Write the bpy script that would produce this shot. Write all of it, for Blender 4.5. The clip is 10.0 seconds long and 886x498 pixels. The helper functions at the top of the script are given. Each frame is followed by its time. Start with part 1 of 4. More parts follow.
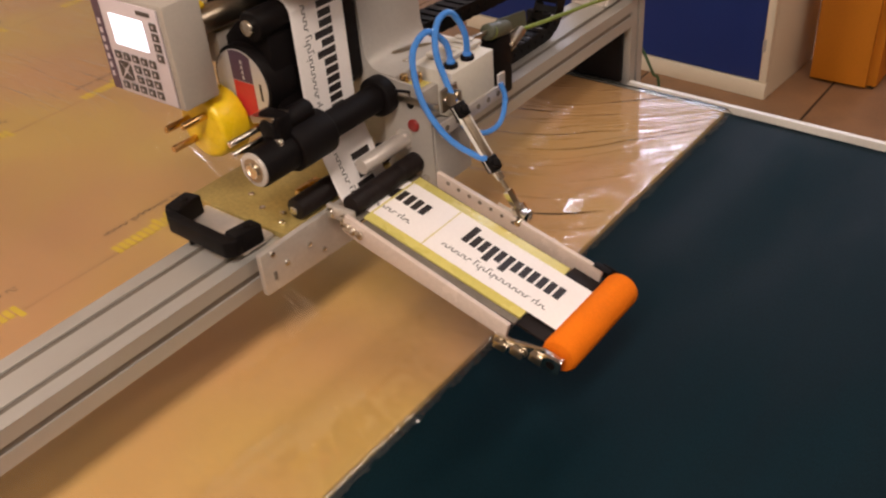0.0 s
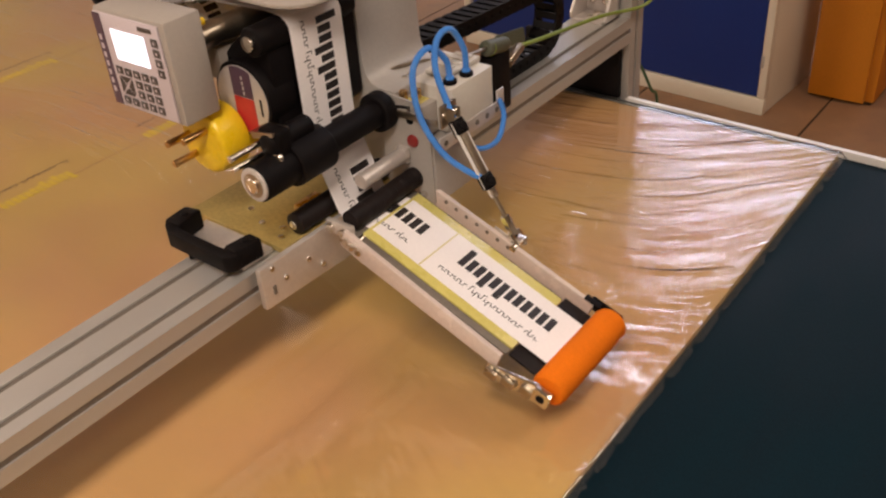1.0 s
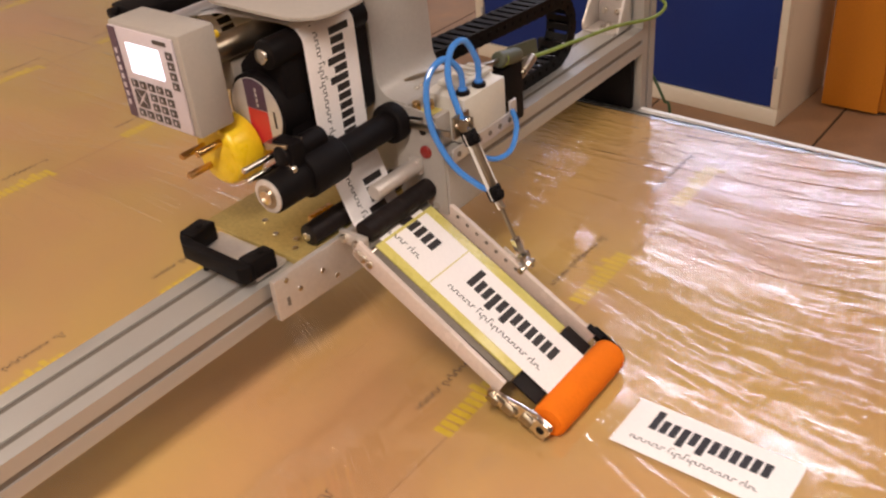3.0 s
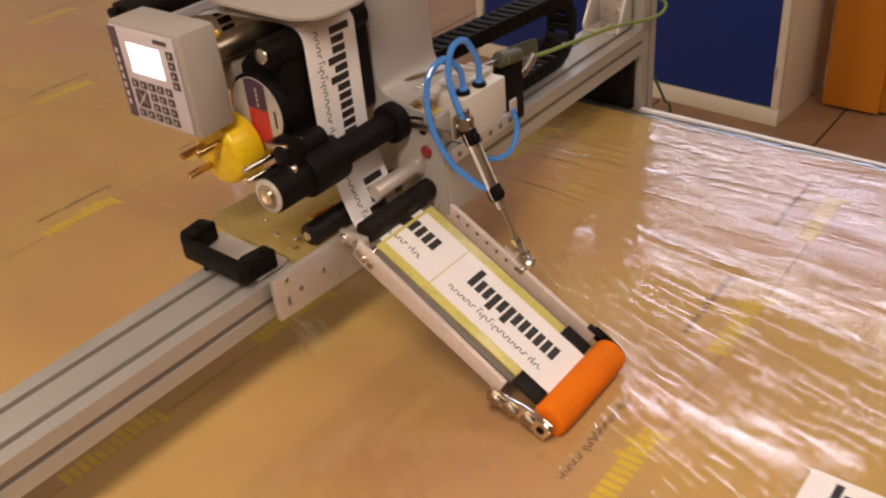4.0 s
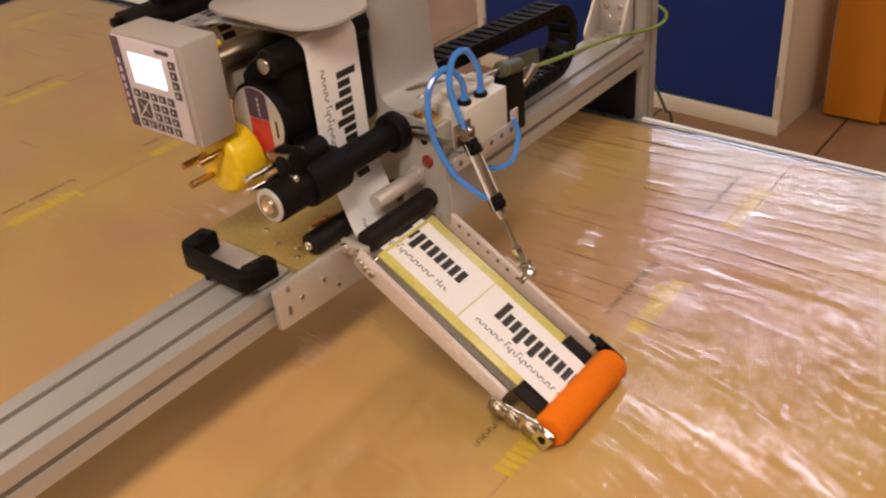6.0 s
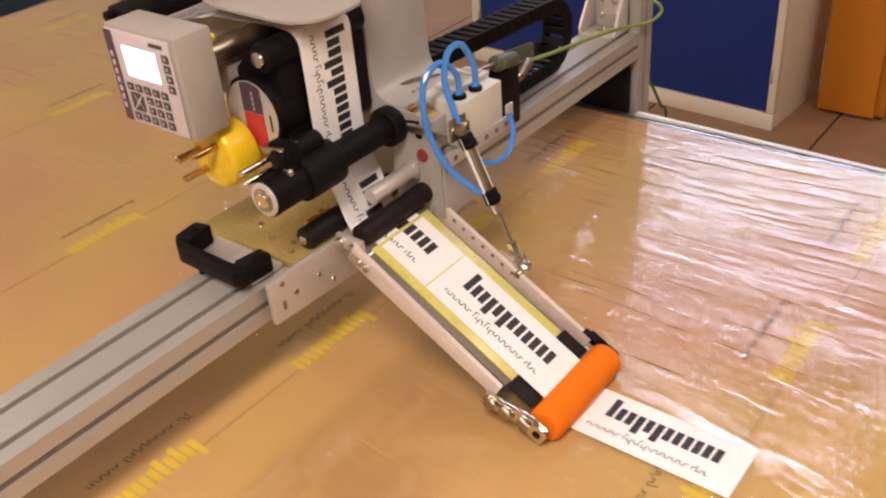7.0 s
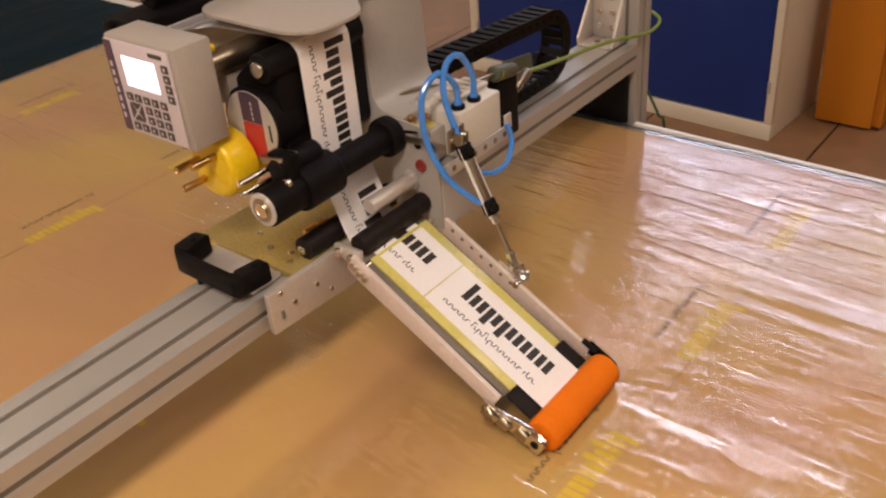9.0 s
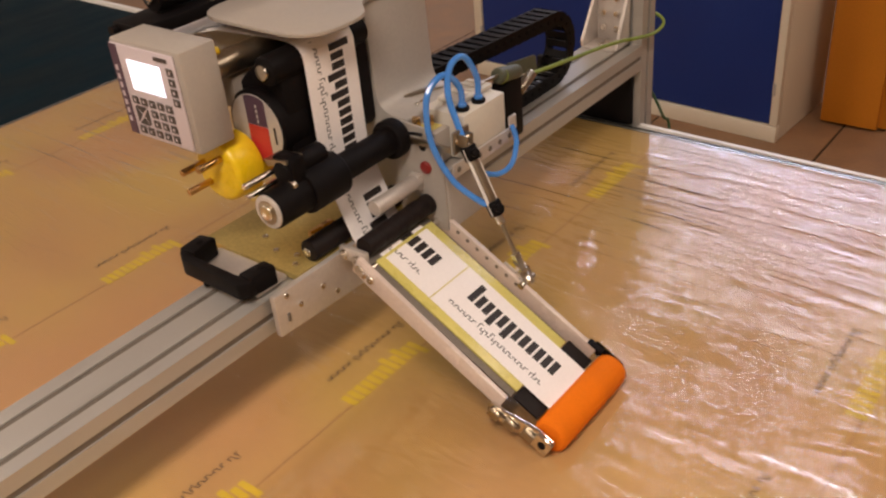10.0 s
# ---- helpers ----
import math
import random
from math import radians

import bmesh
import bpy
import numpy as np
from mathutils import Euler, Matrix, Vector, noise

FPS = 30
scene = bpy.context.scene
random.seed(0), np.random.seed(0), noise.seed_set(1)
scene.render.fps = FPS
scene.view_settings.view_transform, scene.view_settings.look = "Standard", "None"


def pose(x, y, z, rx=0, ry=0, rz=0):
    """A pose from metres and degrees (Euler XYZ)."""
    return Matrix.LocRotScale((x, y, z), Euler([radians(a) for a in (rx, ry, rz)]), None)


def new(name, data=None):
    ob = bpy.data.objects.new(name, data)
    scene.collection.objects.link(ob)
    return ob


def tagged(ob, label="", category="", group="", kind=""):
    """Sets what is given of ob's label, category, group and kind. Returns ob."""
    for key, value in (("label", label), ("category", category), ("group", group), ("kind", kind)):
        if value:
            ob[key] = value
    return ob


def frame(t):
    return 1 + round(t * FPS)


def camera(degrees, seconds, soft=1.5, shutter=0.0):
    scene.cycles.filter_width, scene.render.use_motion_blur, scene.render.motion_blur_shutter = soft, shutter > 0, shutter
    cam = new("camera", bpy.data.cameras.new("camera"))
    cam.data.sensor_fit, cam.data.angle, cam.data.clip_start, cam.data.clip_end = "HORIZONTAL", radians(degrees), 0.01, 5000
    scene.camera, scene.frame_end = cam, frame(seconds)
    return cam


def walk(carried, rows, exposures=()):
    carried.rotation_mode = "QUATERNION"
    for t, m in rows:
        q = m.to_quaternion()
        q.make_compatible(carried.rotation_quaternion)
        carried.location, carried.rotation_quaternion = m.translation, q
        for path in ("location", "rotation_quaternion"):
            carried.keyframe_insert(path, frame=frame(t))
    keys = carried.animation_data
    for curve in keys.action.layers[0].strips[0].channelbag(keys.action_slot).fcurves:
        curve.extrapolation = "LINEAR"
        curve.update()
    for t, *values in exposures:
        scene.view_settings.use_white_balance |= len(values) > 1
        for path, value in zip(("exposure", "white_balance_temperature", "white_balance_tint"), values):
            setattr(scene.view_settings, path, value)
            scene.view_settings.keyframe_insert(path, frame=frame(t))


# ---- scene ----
cam = camera(51.03, 10.0, soft=2.3, shutter=0.4)
ROWS = [
    (0, -0.0023, 0.0031, 0.7306, 54.953, 3.977, 37.338),
    (0.5, -0.0020, 0.0020, 0.7319, 55.047, 4.165, 37.795),
    (1, 0.0006, 0.0011, 0.7336, 55.841, 3.864, 37.379),
    (1.5, -0.0017, 0.0017, 0.7314, 56.115, 3.952, 37.384),
    (2, -0.0014, 0.0013, 0.7321, 56.771, 4.009, 37.468),
    (2.5, 0.0002, -0.0005, 0.7313, 56.693, 4.468, 37.847),
    (4, 0.0007, -0.0008, 0.7298, 56.745, 4.529, 37.920),
    (4.5, 0.0001, -0.0004, 0.7299, 56.668, 4.494, 37.973),
    (5, 0.0011, -0.0008, 0.7298, 57.133, 4.675, 38.084),
    (5.5, 0.0017, -0.0009, 0.7302, 57.407, 4.659, 38.125),
    (7, -0.0002, 0.0001, 0.7299, 56.937, 4.320, 37.742),
    (7.5, 0.0, 0.0, 0.7300, 57.023, 4.820, 38.202),
    (8, 0.0006, -0.0004, 0.7311, 57.435, 4.496, 38.034),
    (8.5, 0.0002, 0.0003, 0.7286, 57.449, 4.428, 37.785),
    (9, 0.0001, -0.0004, 0.7309, 57.525, 4.220, 37.689),
    (9.5, 0.0007, -0.0012, 0.7291, 57.921, 4.410, 37.695),
    (10, 0.0021, -0.0027, 0.7272, 57.869, 4.721, 37.801),
]
EXPOSURES = [
    (0, 0.00, 6310, 10), (0.5, -0.04, 6310, 10), (1.0, -0.12, 6360, 10), (1.5, -0.18, 6360, 10), (1.9, -0.14, 6310, 10), (2.2, 0.02, 6210, 10),
    (2.5, 0.21, 6010, 10), (2.8, 0.16, 6060, 10), (3.5, -0.11, 6310, 10), (4.0, -0.21, 6410, 10), (5.6, -0.21, 6410, 10), (6.2, -0.04, 6310, 10), (6.7, 0.14, 6110, 10),
    (7.0, 0.18, 6060, 10), (7.5, 0.16, 6110, 10), (8.0, 0.10, 6160, 10), (8.5, -0.04, 6310, 10), (9.0, -0.16, 6410, 10), (10.0, -0.20, 6410, 10),
]
walk(cam, [(r[0], pose(*r[1:])) for r in ROWS], EXPOSURES)

# ---- light ----
FLOOR_Z, CEIL_Z = -0.80, 2.10
scene.view_settings.exposure = 0.0
world = bpy.data.worlds.new("world")
scene.world = world
world.use_nodes = True
world.node_tree.nodes["Background"].inputs[0].default_value = (1.0, 0.86, 0.7, 1)
world.node_tree.nodes["Background"].inputs[1].default_value = 0.03
WARM, COOL = (1.0, 0.83, 0.70), (0.62, 0.70, 1.0)
TUBE_WHITE = (0.86, 0.86, 1.0)
# all out of view: tubes and cool panels added for film sheen, warm ones for fill
LAMPS = [  # x, y, length along x, length along y, watts, colour
    (-1.05, 2.75, 1.2, 0.07, 5, TUBE_WHITE),
    (-1.35, 3.75, 2.1, 0.07, 13, TUBE_WHITE),
    (-1.35, 4.85, 2.3, 0.07, 19, TUBE_WHITE),
    (-1.0, 4.35, 2.0, 0.42, 7, COOL),
    (-1.9, 5.35, 2.8, 0.42, 19, COOL),
    (0.1, -0.8, 0.4, 1.6, 56, WARM),
    (0.9, 1.9, 0.4, 1.6, 17, WARM),
    (-3.9, -0.6, 0.4, 1.6, 98, WARM),
    (-5.0, 4.90, 0.07, 2.4, 13, TUBE_WHITE),
]


def area_lamp(x, y, sx, sy, watts, color):
    d = bpy.data.lights.new("unseen_ceiling_lamp", "AREA")
    d.shape, d.size, d.size_y, d.energy, d.color = "RECTANGLE", sx, sy, watts, color
    ob = new("unseen_ceiling_lamp", d)
    ob.matrix_world = pose(x, y, CEIL_Z - 0.075)
    return ob


for lamp in LAMPS:
    area_lamp(*lamp)


# ---- materials ----
def nodes_of(name):
    m = bpy.data.materials.new(name)
    m.use_nodes = True
    nt = m.node_tree
    return m, nt, nt.nodes["Principled BSDF"]


def mat(name, color, rough=0.5, metal=0.0, vary=0.12, scale=30.0, bump=0.0, stretch=(1, 1, 1), rough_vary=0.1, coat=0.0, fine=220.0, spec=0.5):
    """A surface with variation at two scales in colour, gloss and relief."""
    m, nt, b = nodes_of(name)
    n, l = nt.nodes, nt.links
    co = n.new("ShaderNodeTexCoord")
    mp = n.new("ShaderNodeMapping")
    mp.inputs["Scale"].default_value = stretch
    l.new(co.outputs["Object"], mp.inputs[0])
    t1, t2 = n.new("ShaderNodeTexNoise"), n.new("ShaderNodeTexNoise")
    t1.inputs["Scale"].default_value, t1.inputs["Detail"].default_value = scale, 5
    t2.inputs["Scale"].default_value, t2.inputs["Detail"].default_value = fine, 3
    l.new(mp.outputs[0], t1.inputs[0]), l.new(mp.outputs[0], t2.inputs[0])
    mx = n.new("ShaderNodeMath")
    mx.operation = "ADD"
    l.new(t1.outputs[0], mx.inputs[0]), l.new(t2.outputs[0], mx.inputs[1])
    ramp = n.new("ShaderNodeMapRange")
    ramp.inputs[1].default_value, ramp.inputs[2].default_value = 0.7, 1.3
    ramp.inputs[3].default_value, ramp.inputs[4].default_value = 1 - vary, 1 + vary
    l.new(mx.outputs[0], ramp.inputs[0])
    mul = n.new("ShaderNodeVectorMath")
    mul.operation = "SCALE"
    mul.inputs[0].default_value = color
    l.new(ramp.outputs[0], mul.inputs["Scale"])
    l.new(mul.outputs[0], b.inputs["Base Color"])
    rr = n.new("ShaderNodeMapRange")
    rr.inputs[1].default_value, rr.inputs[2].default_value = 0.3, 0.7
    rr.inputs[3].default_value, rr.inputs[4].default_value = max(0.03, rough - rough_vary), min(1, rough + rough_vary)
    l.new(t1.outputs[0], rr.inputs[0])
    l.new(rr.outputs[0], b.inputs["Roughness"])
    b.inputs["Metallic"].default_value = metal
    b.inputs["Specular IOR Level"].default_value = spec
    b.inputs["Coat Weight"].default_value = coat
    if bump:
        bp = n.new("ShaderNodeBump")
        bp.inputs["Strength"].default_value, bp.inputs["Distance"].default_value = bump, 0.001
        l.new(mx.outputs[0], bp.inputs["Height"])
        l.new(bp.outputs[0], b.inputs["Normal"])
    return m


def board_material():
    """Kraft board with broad ochre and reddish areas and a fine grain along the belt."""
    m = mat("kraft_board", (0.5, 0.3, 0.12), 0.65, 0, 0.08, 3.0, 0.1, (0.6, 2.4, 1), fine=90)
    nt = m.node_tree
    n, l = nt.nodes, nt.links
    scale = [x for x in n if x.bl_idname == "ShaderNodeVectorMath"][0]
    co = [x for x in n if x.bl_idname == "ShaderNodeTexCoord"][0]
    big = n.new("ShaderNodeTexNoise")
    big.inputs["Scale"].default_value, big.inputs["Detail"].default_value = 2.3, 2
    l.new(co.outputs["Object"], big.inputs[0])
    ramp = n.new("ShaderNodeValToRGB")
    ramp.color_ramp.elements[0].position, ramp.color_ramp.elements[1].position = 0.38, 0.62
    ramp.color_ramp.elements[0].color, ramp.color_ramp.elements[1].color = (0.49, 0.272, 0.106, 1), (0.515, 0.335, 0.085, 1)
    l.new(big.outputs[0], ramp.inputs[0])
    l.new(ramp.outputs[0], scale.inputs[0])
    return m


ALU = mat("anodised_aluminium", (0.54, 0.52, 0.49), 0.48, 0.6, 0.05, 12, 0.05, (20, 1, 20))
# darker aluminium: shade inside slots and holes, also the bed and liner tray
ALU_DARK = mat("dark_and_shaded_aluminium", (0.22, 0.19, 0.16), 0.6, 0.5)
PLATE = mat("bare_aluminium_plate", (0.66, 0.61, 0.57), 0.46, 0.55, 0.06, 9, 0.04)
SHEET = mat("light_grey_painted_sheet", (0.42, 0.375, 0.33), 0.5, 0.0, 0.04, 6, 0.03)
HOUSING_PAINT = mat("grey_powder_coat", (0.41, 0.38, 0.35), 0.42, 0.1, 0.05, 8, 0.05)
STEEL = mat("bright_steel", (0.78, 0.74, 0.68), 0.16, 1.0, 0.06, 40)
SHAFT = mat("dull_steel_shaft", (0.42, 0.36, 0.28), 0.36, 1.0, 0.08, 20, 0.02)
BLACK = mat("black_plastic", (0.0050, 0.0036, 0.0040), 0.58, 0, 0.25, 25, 0.08, spec=0.14)
RUBBER = mat("black_rubber", (0.009, 0.005, 0.005), 0.6, 0, 0.25, 40, 0.12, spec=0.28)
CHAIN = mat("black_chain_plastic", (0.0035, 0.003, 0.0035), 0.36, 0, 0.2, 40, 0.05, spec=0.16)
ORANGE = mat("orange_foam_rubber", (0.82, 0.185, 0.006), 0.8, 0, 0.09, 18, 0.18, fine=500, spec=0.12)
YELLOW = mat("yellow_nylon", (0.86, 0.58, 0.01), 0.35, 0, 0.06, 20)
BRASS = mat("brass", (0.62, 0.40, 0.18), 0.25, 1.0, 0.1, 30)
PAPER = mat("white_label_paper", (0.93, 0.885, 0.88), 0.5, 0, 0.025, 15)
INK = mat("black_print", (0.02, 0.015, 0.015), 0.5, 0, 0.15, 60)
LINER = mat("yellow_glassine_liner", (0.66, 0.58, 0.17), 0.3, 0, 0.06, 12)
CARD = board_material()
PRINT_Y = mat("yellow_print", (0.64, 0.46, 0.012), 0.6, 0, 0.1, 30)
PRINT_B = mat("brown_script_print", (0.10, 0.05, 0.02), 0.6, 0, 0.1, 30)
BELT = mat("dark_green_belt", (0.0022, 0.0115, 0.0175), 0.55, 0, 0.35, 4, 0.10, (3, 1, 1), spec=0.07)
TUBE = mat("blue_polyurethane_tube", (0.07, 0.26, 0.74), 0.16, 0, 0.05, 30, coat=0.5)
WIRE = mat("green_yellow_wire", (0.20, 0.27, 0.035), 0.4)
WIRE_DARK = mat("dark_green_wire", (0.05, 0.10, 0.04), 0.4)
VALVE = mat("cream_valve_plastic", (0.66, 0.62, 0.55), 0.4, 0, 0.04, 20)
RED = mat("red_plug", (0.22, 0.012, 0.010), 0.35)
STICKER_RED = mat("red_sticker", (0.55, 0.035, 0.035), 0.4, 0, 0.05)
STICKER_GREY = mat("silver_sticker", (0.62, 0.58, 0.55), 0.35, 0.3, 0.05)
KEYPAD = mat("pale_membrane", (0.66, 0.58, 0.62), 0.4, 0, 0.03)
PURPLE = mat("purple_membrane", (0.09, 0.05, 0.08), 0.4, 0, 0.06)
KEY = mat("dark_keys", (0.07, 0.055, 0.05), 0.45, 0, 0.1)
BLUE = mat("blue_door_paint", (0.006, 0.031, 0.205), 0.45, 0, 0.08, 4, 0.05)
CREAM = mat("cream_cabinet_paint", (0.78, 0.70, 0.56), 0.5, 0, 0.05, 6, 0.05)
AMBER = mat("amber_cabinet_paint", (0.62, 0.22, 0.012), 0.45, 0, 0.06, 4, 0.05)
FLOOR_M = mat("brown_floor_slabs", (0.30, 0.165, 0.082), 0.5, 0, 0.32, 7, 0.15)
JOINT = mat("dark_floor_joint", (0.05, 0.028, 0.015), 0.8)
# dark brown for the deep shade in the gap between the cabinets
GAP_SHADE = mat("gap_shade_brown", (0.045, 0.018, 0.012), 0.6, 0, 0.2, 6)
WALL_M = mat("warm_white_wall", (0.66, 0.60, 0.50), 0.8, 0, 0.05, 3, 0.1)
CLEAR = mat("clear_polycarbonate", (0.68, 0.57, 0.51), 0.26, 0, 0.06, 10)
RAIL_WHITE = mat("white_edge_strip", (0.80, 0.77, 0.73), 0.35, 0, 0.05, 10)


def glow(name, color, strength):
    m, nt, b = nodes_of(name)
    b.inputs["Base Color"].default_value = (*color, 1)
    b.inputs["Emission Color"].default_value = (*color, 1)
    b.inputs["Emission Strength"].default_value = strength
    return m


LCD = glow("lit_screen", (0.92, 0.90, 1.0), 1.6)
DIFFUSER = glow("lit_warm_diffuser", (1.0, 0.83, 0.62), 3.0)
DIFFUSER_COOL = glow("lit_cool_diffuser", (0.80, 0.84, 1.0), 2.0)


def film_material():
    """Clear shrink film: see-through, glossy, with spindle-shaped creases that follow the pull of the film."""
    m = bpy.data.materials.new("clear_shrink_film")
    m.use_nodes = True
    nt = m.node_tree
    n, l = nt.nodes, nt.links
    n.clear()
    out = n.new("ShaderNodeOutputMaterial")
    pull, slack = n.new("ShaderNodeUVMap"), n.new("ShaderNodeUVMap")
    pull.uv_map, slack.uv_map = "pull", "slack"
    gates = n.new("ShaderNodeSeparateXYZ")
    l.new(slack.outputs[0], gates.inputs[0])

    def maths(op, a, b):
        x = n.new("ShaderNodeMath")
        x.operation = op
        for k, v in enumerate((a, b)):
            if isinstance(v, (int, float)):
                x.inputs[k].default_value = v
            else:
                l.new(v, x.inputs[k])
        return x.outputs[0]

    def creases(scale, turn, lo, hi, detail):
        mp = n.new("ShaderNodeMapping")
        mp.inputs["Rotation"].default_value = (0, 0, radians(turn))
        mp.inputs["Scale"].default_value = scale
        mp.inputs["Location"].default_value = (turn * 0.37, lo * 9, 0)
        l.new(pull.outputs[0], mp.inputs[0])
        t = n.new("ShaderNodeTexNoise")
        t.inputs["Scale"].default_value, t.inputs["Detail"].default_value = 1.0, detail
        l.new(mp.outputs[0], t.inputs[0])
        r = n.new("ShaderNodeMapRange")
        r.interpolation_type = "SMOOTHSTEP"
        r.inputs[1].default_value, r.inputs[2].default_value = lo, hi
        l.new(t.outputs[0], r.inputs[0])
        return r.outputs[0]

    long_ones = creases((4.2, 66, 1), 2, 0.57, 0.76, 0.2)
    crossing = creases((7, 92, 1), -13, 0.58, 0.76, 0.2)
    thin = creases((10, 140, 1), 9, 0.55, 0.78, 0.0)
    pebbles = creases((48, 105, 1), -18, 0.50, 0.76, 0.3)
    h = maths("ADD", maths("ADD", long_ones, maths("MULTIPLY", crossing, 0.7)), maths("MULTIPLY", thin, 0.35))
    h = maths("ADD", maths("MULTIPLY", h, gates.outputs[0]), maths("MULTIPLY", maths("MULTIPLY", pebbles, 0.8), gates.outputs[1]))
    bp = n.new("ShaderNodeBump")
    bp.inputs["Strength"].default_value, bp.inputs["Distance"].default_value = 1.0, FILM_RELIEF
    l.new(h, bp.inputs["Height"])
    fr = n.new("ShaderNodeFresnel")
    fr.inputs[0].default_value = 1.55
    l.new(bp.outputs[0], fr.inputs["Normal"])
    gain = n.new("ShaderNodeMath")
    gain.operation = "MULTIPLY_ADD"
    gain.inputs[1].default_value, gain.inputs[2].default_value = 1.35, 0.02
    gain.use_clamp = True
    l.new(fr.outputs[0], gain.inputs[0])
    tr, gl, df = n.new("ShaderNodeBsdfTransparent"), n.new("ShaderNodeBsdfGlossy"), n.new("ShaderNodeBsdfDiffuse")
    tr.inputs[0].default_value = (0.97, 0.96, 0.94, 1)
    gl.inputs["Roughness"].default_value = 0.085
    df.inputs[0].default_value = (0.8, 0.78, 0.76, 1)
    l.new(bp.outputs[0], gl.inputs["Normal"])
    haze = n.new("ShaderNodeMixShader")
    haze.inputs[0].default_value = 0.035
    l.new(tr.outputs[0], haze.inputs[1]), l.new(df.outputs[0], haze.inputs[2])
    mix = n.new("ShaderNodeMixShader")
    l.new(gain.outputs[0], mix.inputs[0])
    l.new(haze.outputs[0], mix.inputs[1]), l.new(gl.outputs[0], mix.inputs[2])
    l.new(mix.outputs[0], out.inputs[0])
    return m


FILM_RELIEF = 0.0015
FILM = film_material()

# ---- building blocks ----
ORIGIN = {}


def thing(name, at, label, category, group="", kind=""):
    """An Empty at the base of a thing; its parts are modelled in place in the room."""
    ob = new(name)
    ob.empty_display_size = 0.02
    ob.location = at
    ORIGIN[ob] = Vector(at)
    return tagged(ob, label, category, group, kind)


def smooth_mesh(bm, name, material, origin, flat=30):
    bmesh.ops.translate(bm, verts=bm.verts, vec=-Vector(origin))
    bmesh.ops.recalc_face_normals(bm, faces=bm.faces)
    for f in bm.faces:
        f.smooth = True
    for e in bm.edges:
        if len(e.link_faces) == 2 and e.calc_face_angle(0) > radians(flat):
            e.smooth = False
    me = bpy.data.meshes.new(name)
    bm.to_mesh(me)
    bm.free()
    me.materials.append(material)
    return me


def part(name, bm, material, parent, label="", pivot=None):
    """Links a bmesh (in room coordinates) as one mesh under a thing or a part. pivot: its own centre of turning."""
    org = ORIGIN[parent]
    at = Vector(pivot) if pivot else org
    ob = new(name, smooth_mesh(bm, name, material, at))
    ob.parent = parent
    ob.location = at - org
    ORIGIN[ob] = at
    return tagged(ob, label)


def solid(name, bm, material, label, category, group="", kind="", at=None):
    """A top-level thing of one mesh."""
    if at is None:
        xs = [v.co for v in bm.verts]
        at = (sum(c.x for c in xs) / len(xs), sum(c.y for c in xs) / len(xs), min(c.z for c in xs))
    ob = new(name, smooth_mesh(bm, name, material, at))
    ob.location = at
    ORIGIN[ob] = Vector(at)
    return tagged(ob, label, category, group, kind)


def box(x0, x1, y0, y1, z0, z1, bevel=0.0, bm=None, seg=2):
    own = bmesh.new()
    bmesh.ops.create_cube(own, size=1)
    for v in own.verts:
        v.co = ((x0 + x1) / 2 + v.co.x * (x1 - x0), (y0 + y1) / 2 + v.co.y * (y1 - y0), (z0 + z1) / 2 + v.co.z * (z1 - z0))
    if bevel:
        bmesh.ops.bevel(own, geom=own.edges[:], offset=bevel, segments=seg, affect="EDGES", profile=0.5)
    return merged(bm, own)


def merged(bm, own):
    if bm is None:
        return own
    me = bpy.data.meshes.new("tmp")
    own.to_mesh(me)
    own.free()
    bm.from_mesh(me)
    bpy.data.meshes.remove(me)
    return bm


def rod(p, q, r, r2=None, n=24, bevel=0.0, bm=None):
    """A round bar from p to q."""
    p, q = Vector(p), Vector(q)
    own = bmesh.new()
    bmesh.ops.create_cone(own, cap_ends=True, segments=n, radius1=r, radius2=r if r2 is None else r2, depth=(q - p).length)
    if bevel:
        rim = [e for e in own.edges if abs(e.verts[0].co.z - e.verts[1].co.z) < 1e-6]
        bmesh.ops.bevel(own, geom=rim, offset=bevel, segments=3, affect="EDGES", profile=0.5)
    m = Matrix.Translation((p + q) / 2) @ (q - p).to_track_quat("Z", "Y").to_matrix().to_4x4()
    bmesh.ops.transform(own, matrix=m, verts=own.verts)
    return merged(bm, own)


def prism(points, axis, a, b, bevel=0.0, bm=None):
    """A profile pushed from a to b along an axis. Points: (x, z) for 'y', (y, z) for 'x', (x, y) for 'z'."""
    own = bmesh.new()
    put = {"y": lambda u, v, w: (u, w, v), "x": lambda u, v, w: (w, u, v), "z": lambda u, v, w: (u, v, w)}[axis]
    lo = [own.verts.new(put(u, v, a)) for u, v in points]
    hi = [own.verts.new(put(u, v, b)) for u, v in points]
    own.faces.new(lo), own.faces.new(hi[::-1])
    for i in range(len(points)):
        j = (i + 1) % len(points)
        own.faces.new((lo[i], hi[i], hi[j], lo[j]))
    bmesh.ops.recalc_face_normals(own, faces=own.faces)
    if bevel:
        ends = [e for e in own.edges if len({v in lo for v in e.verts}) == 1]
        bmesh.ops.bevel(own, geom=ends, offset=bevel, segments=2, affect="EDGES", profile=0.5)
    return merged(bm, own)


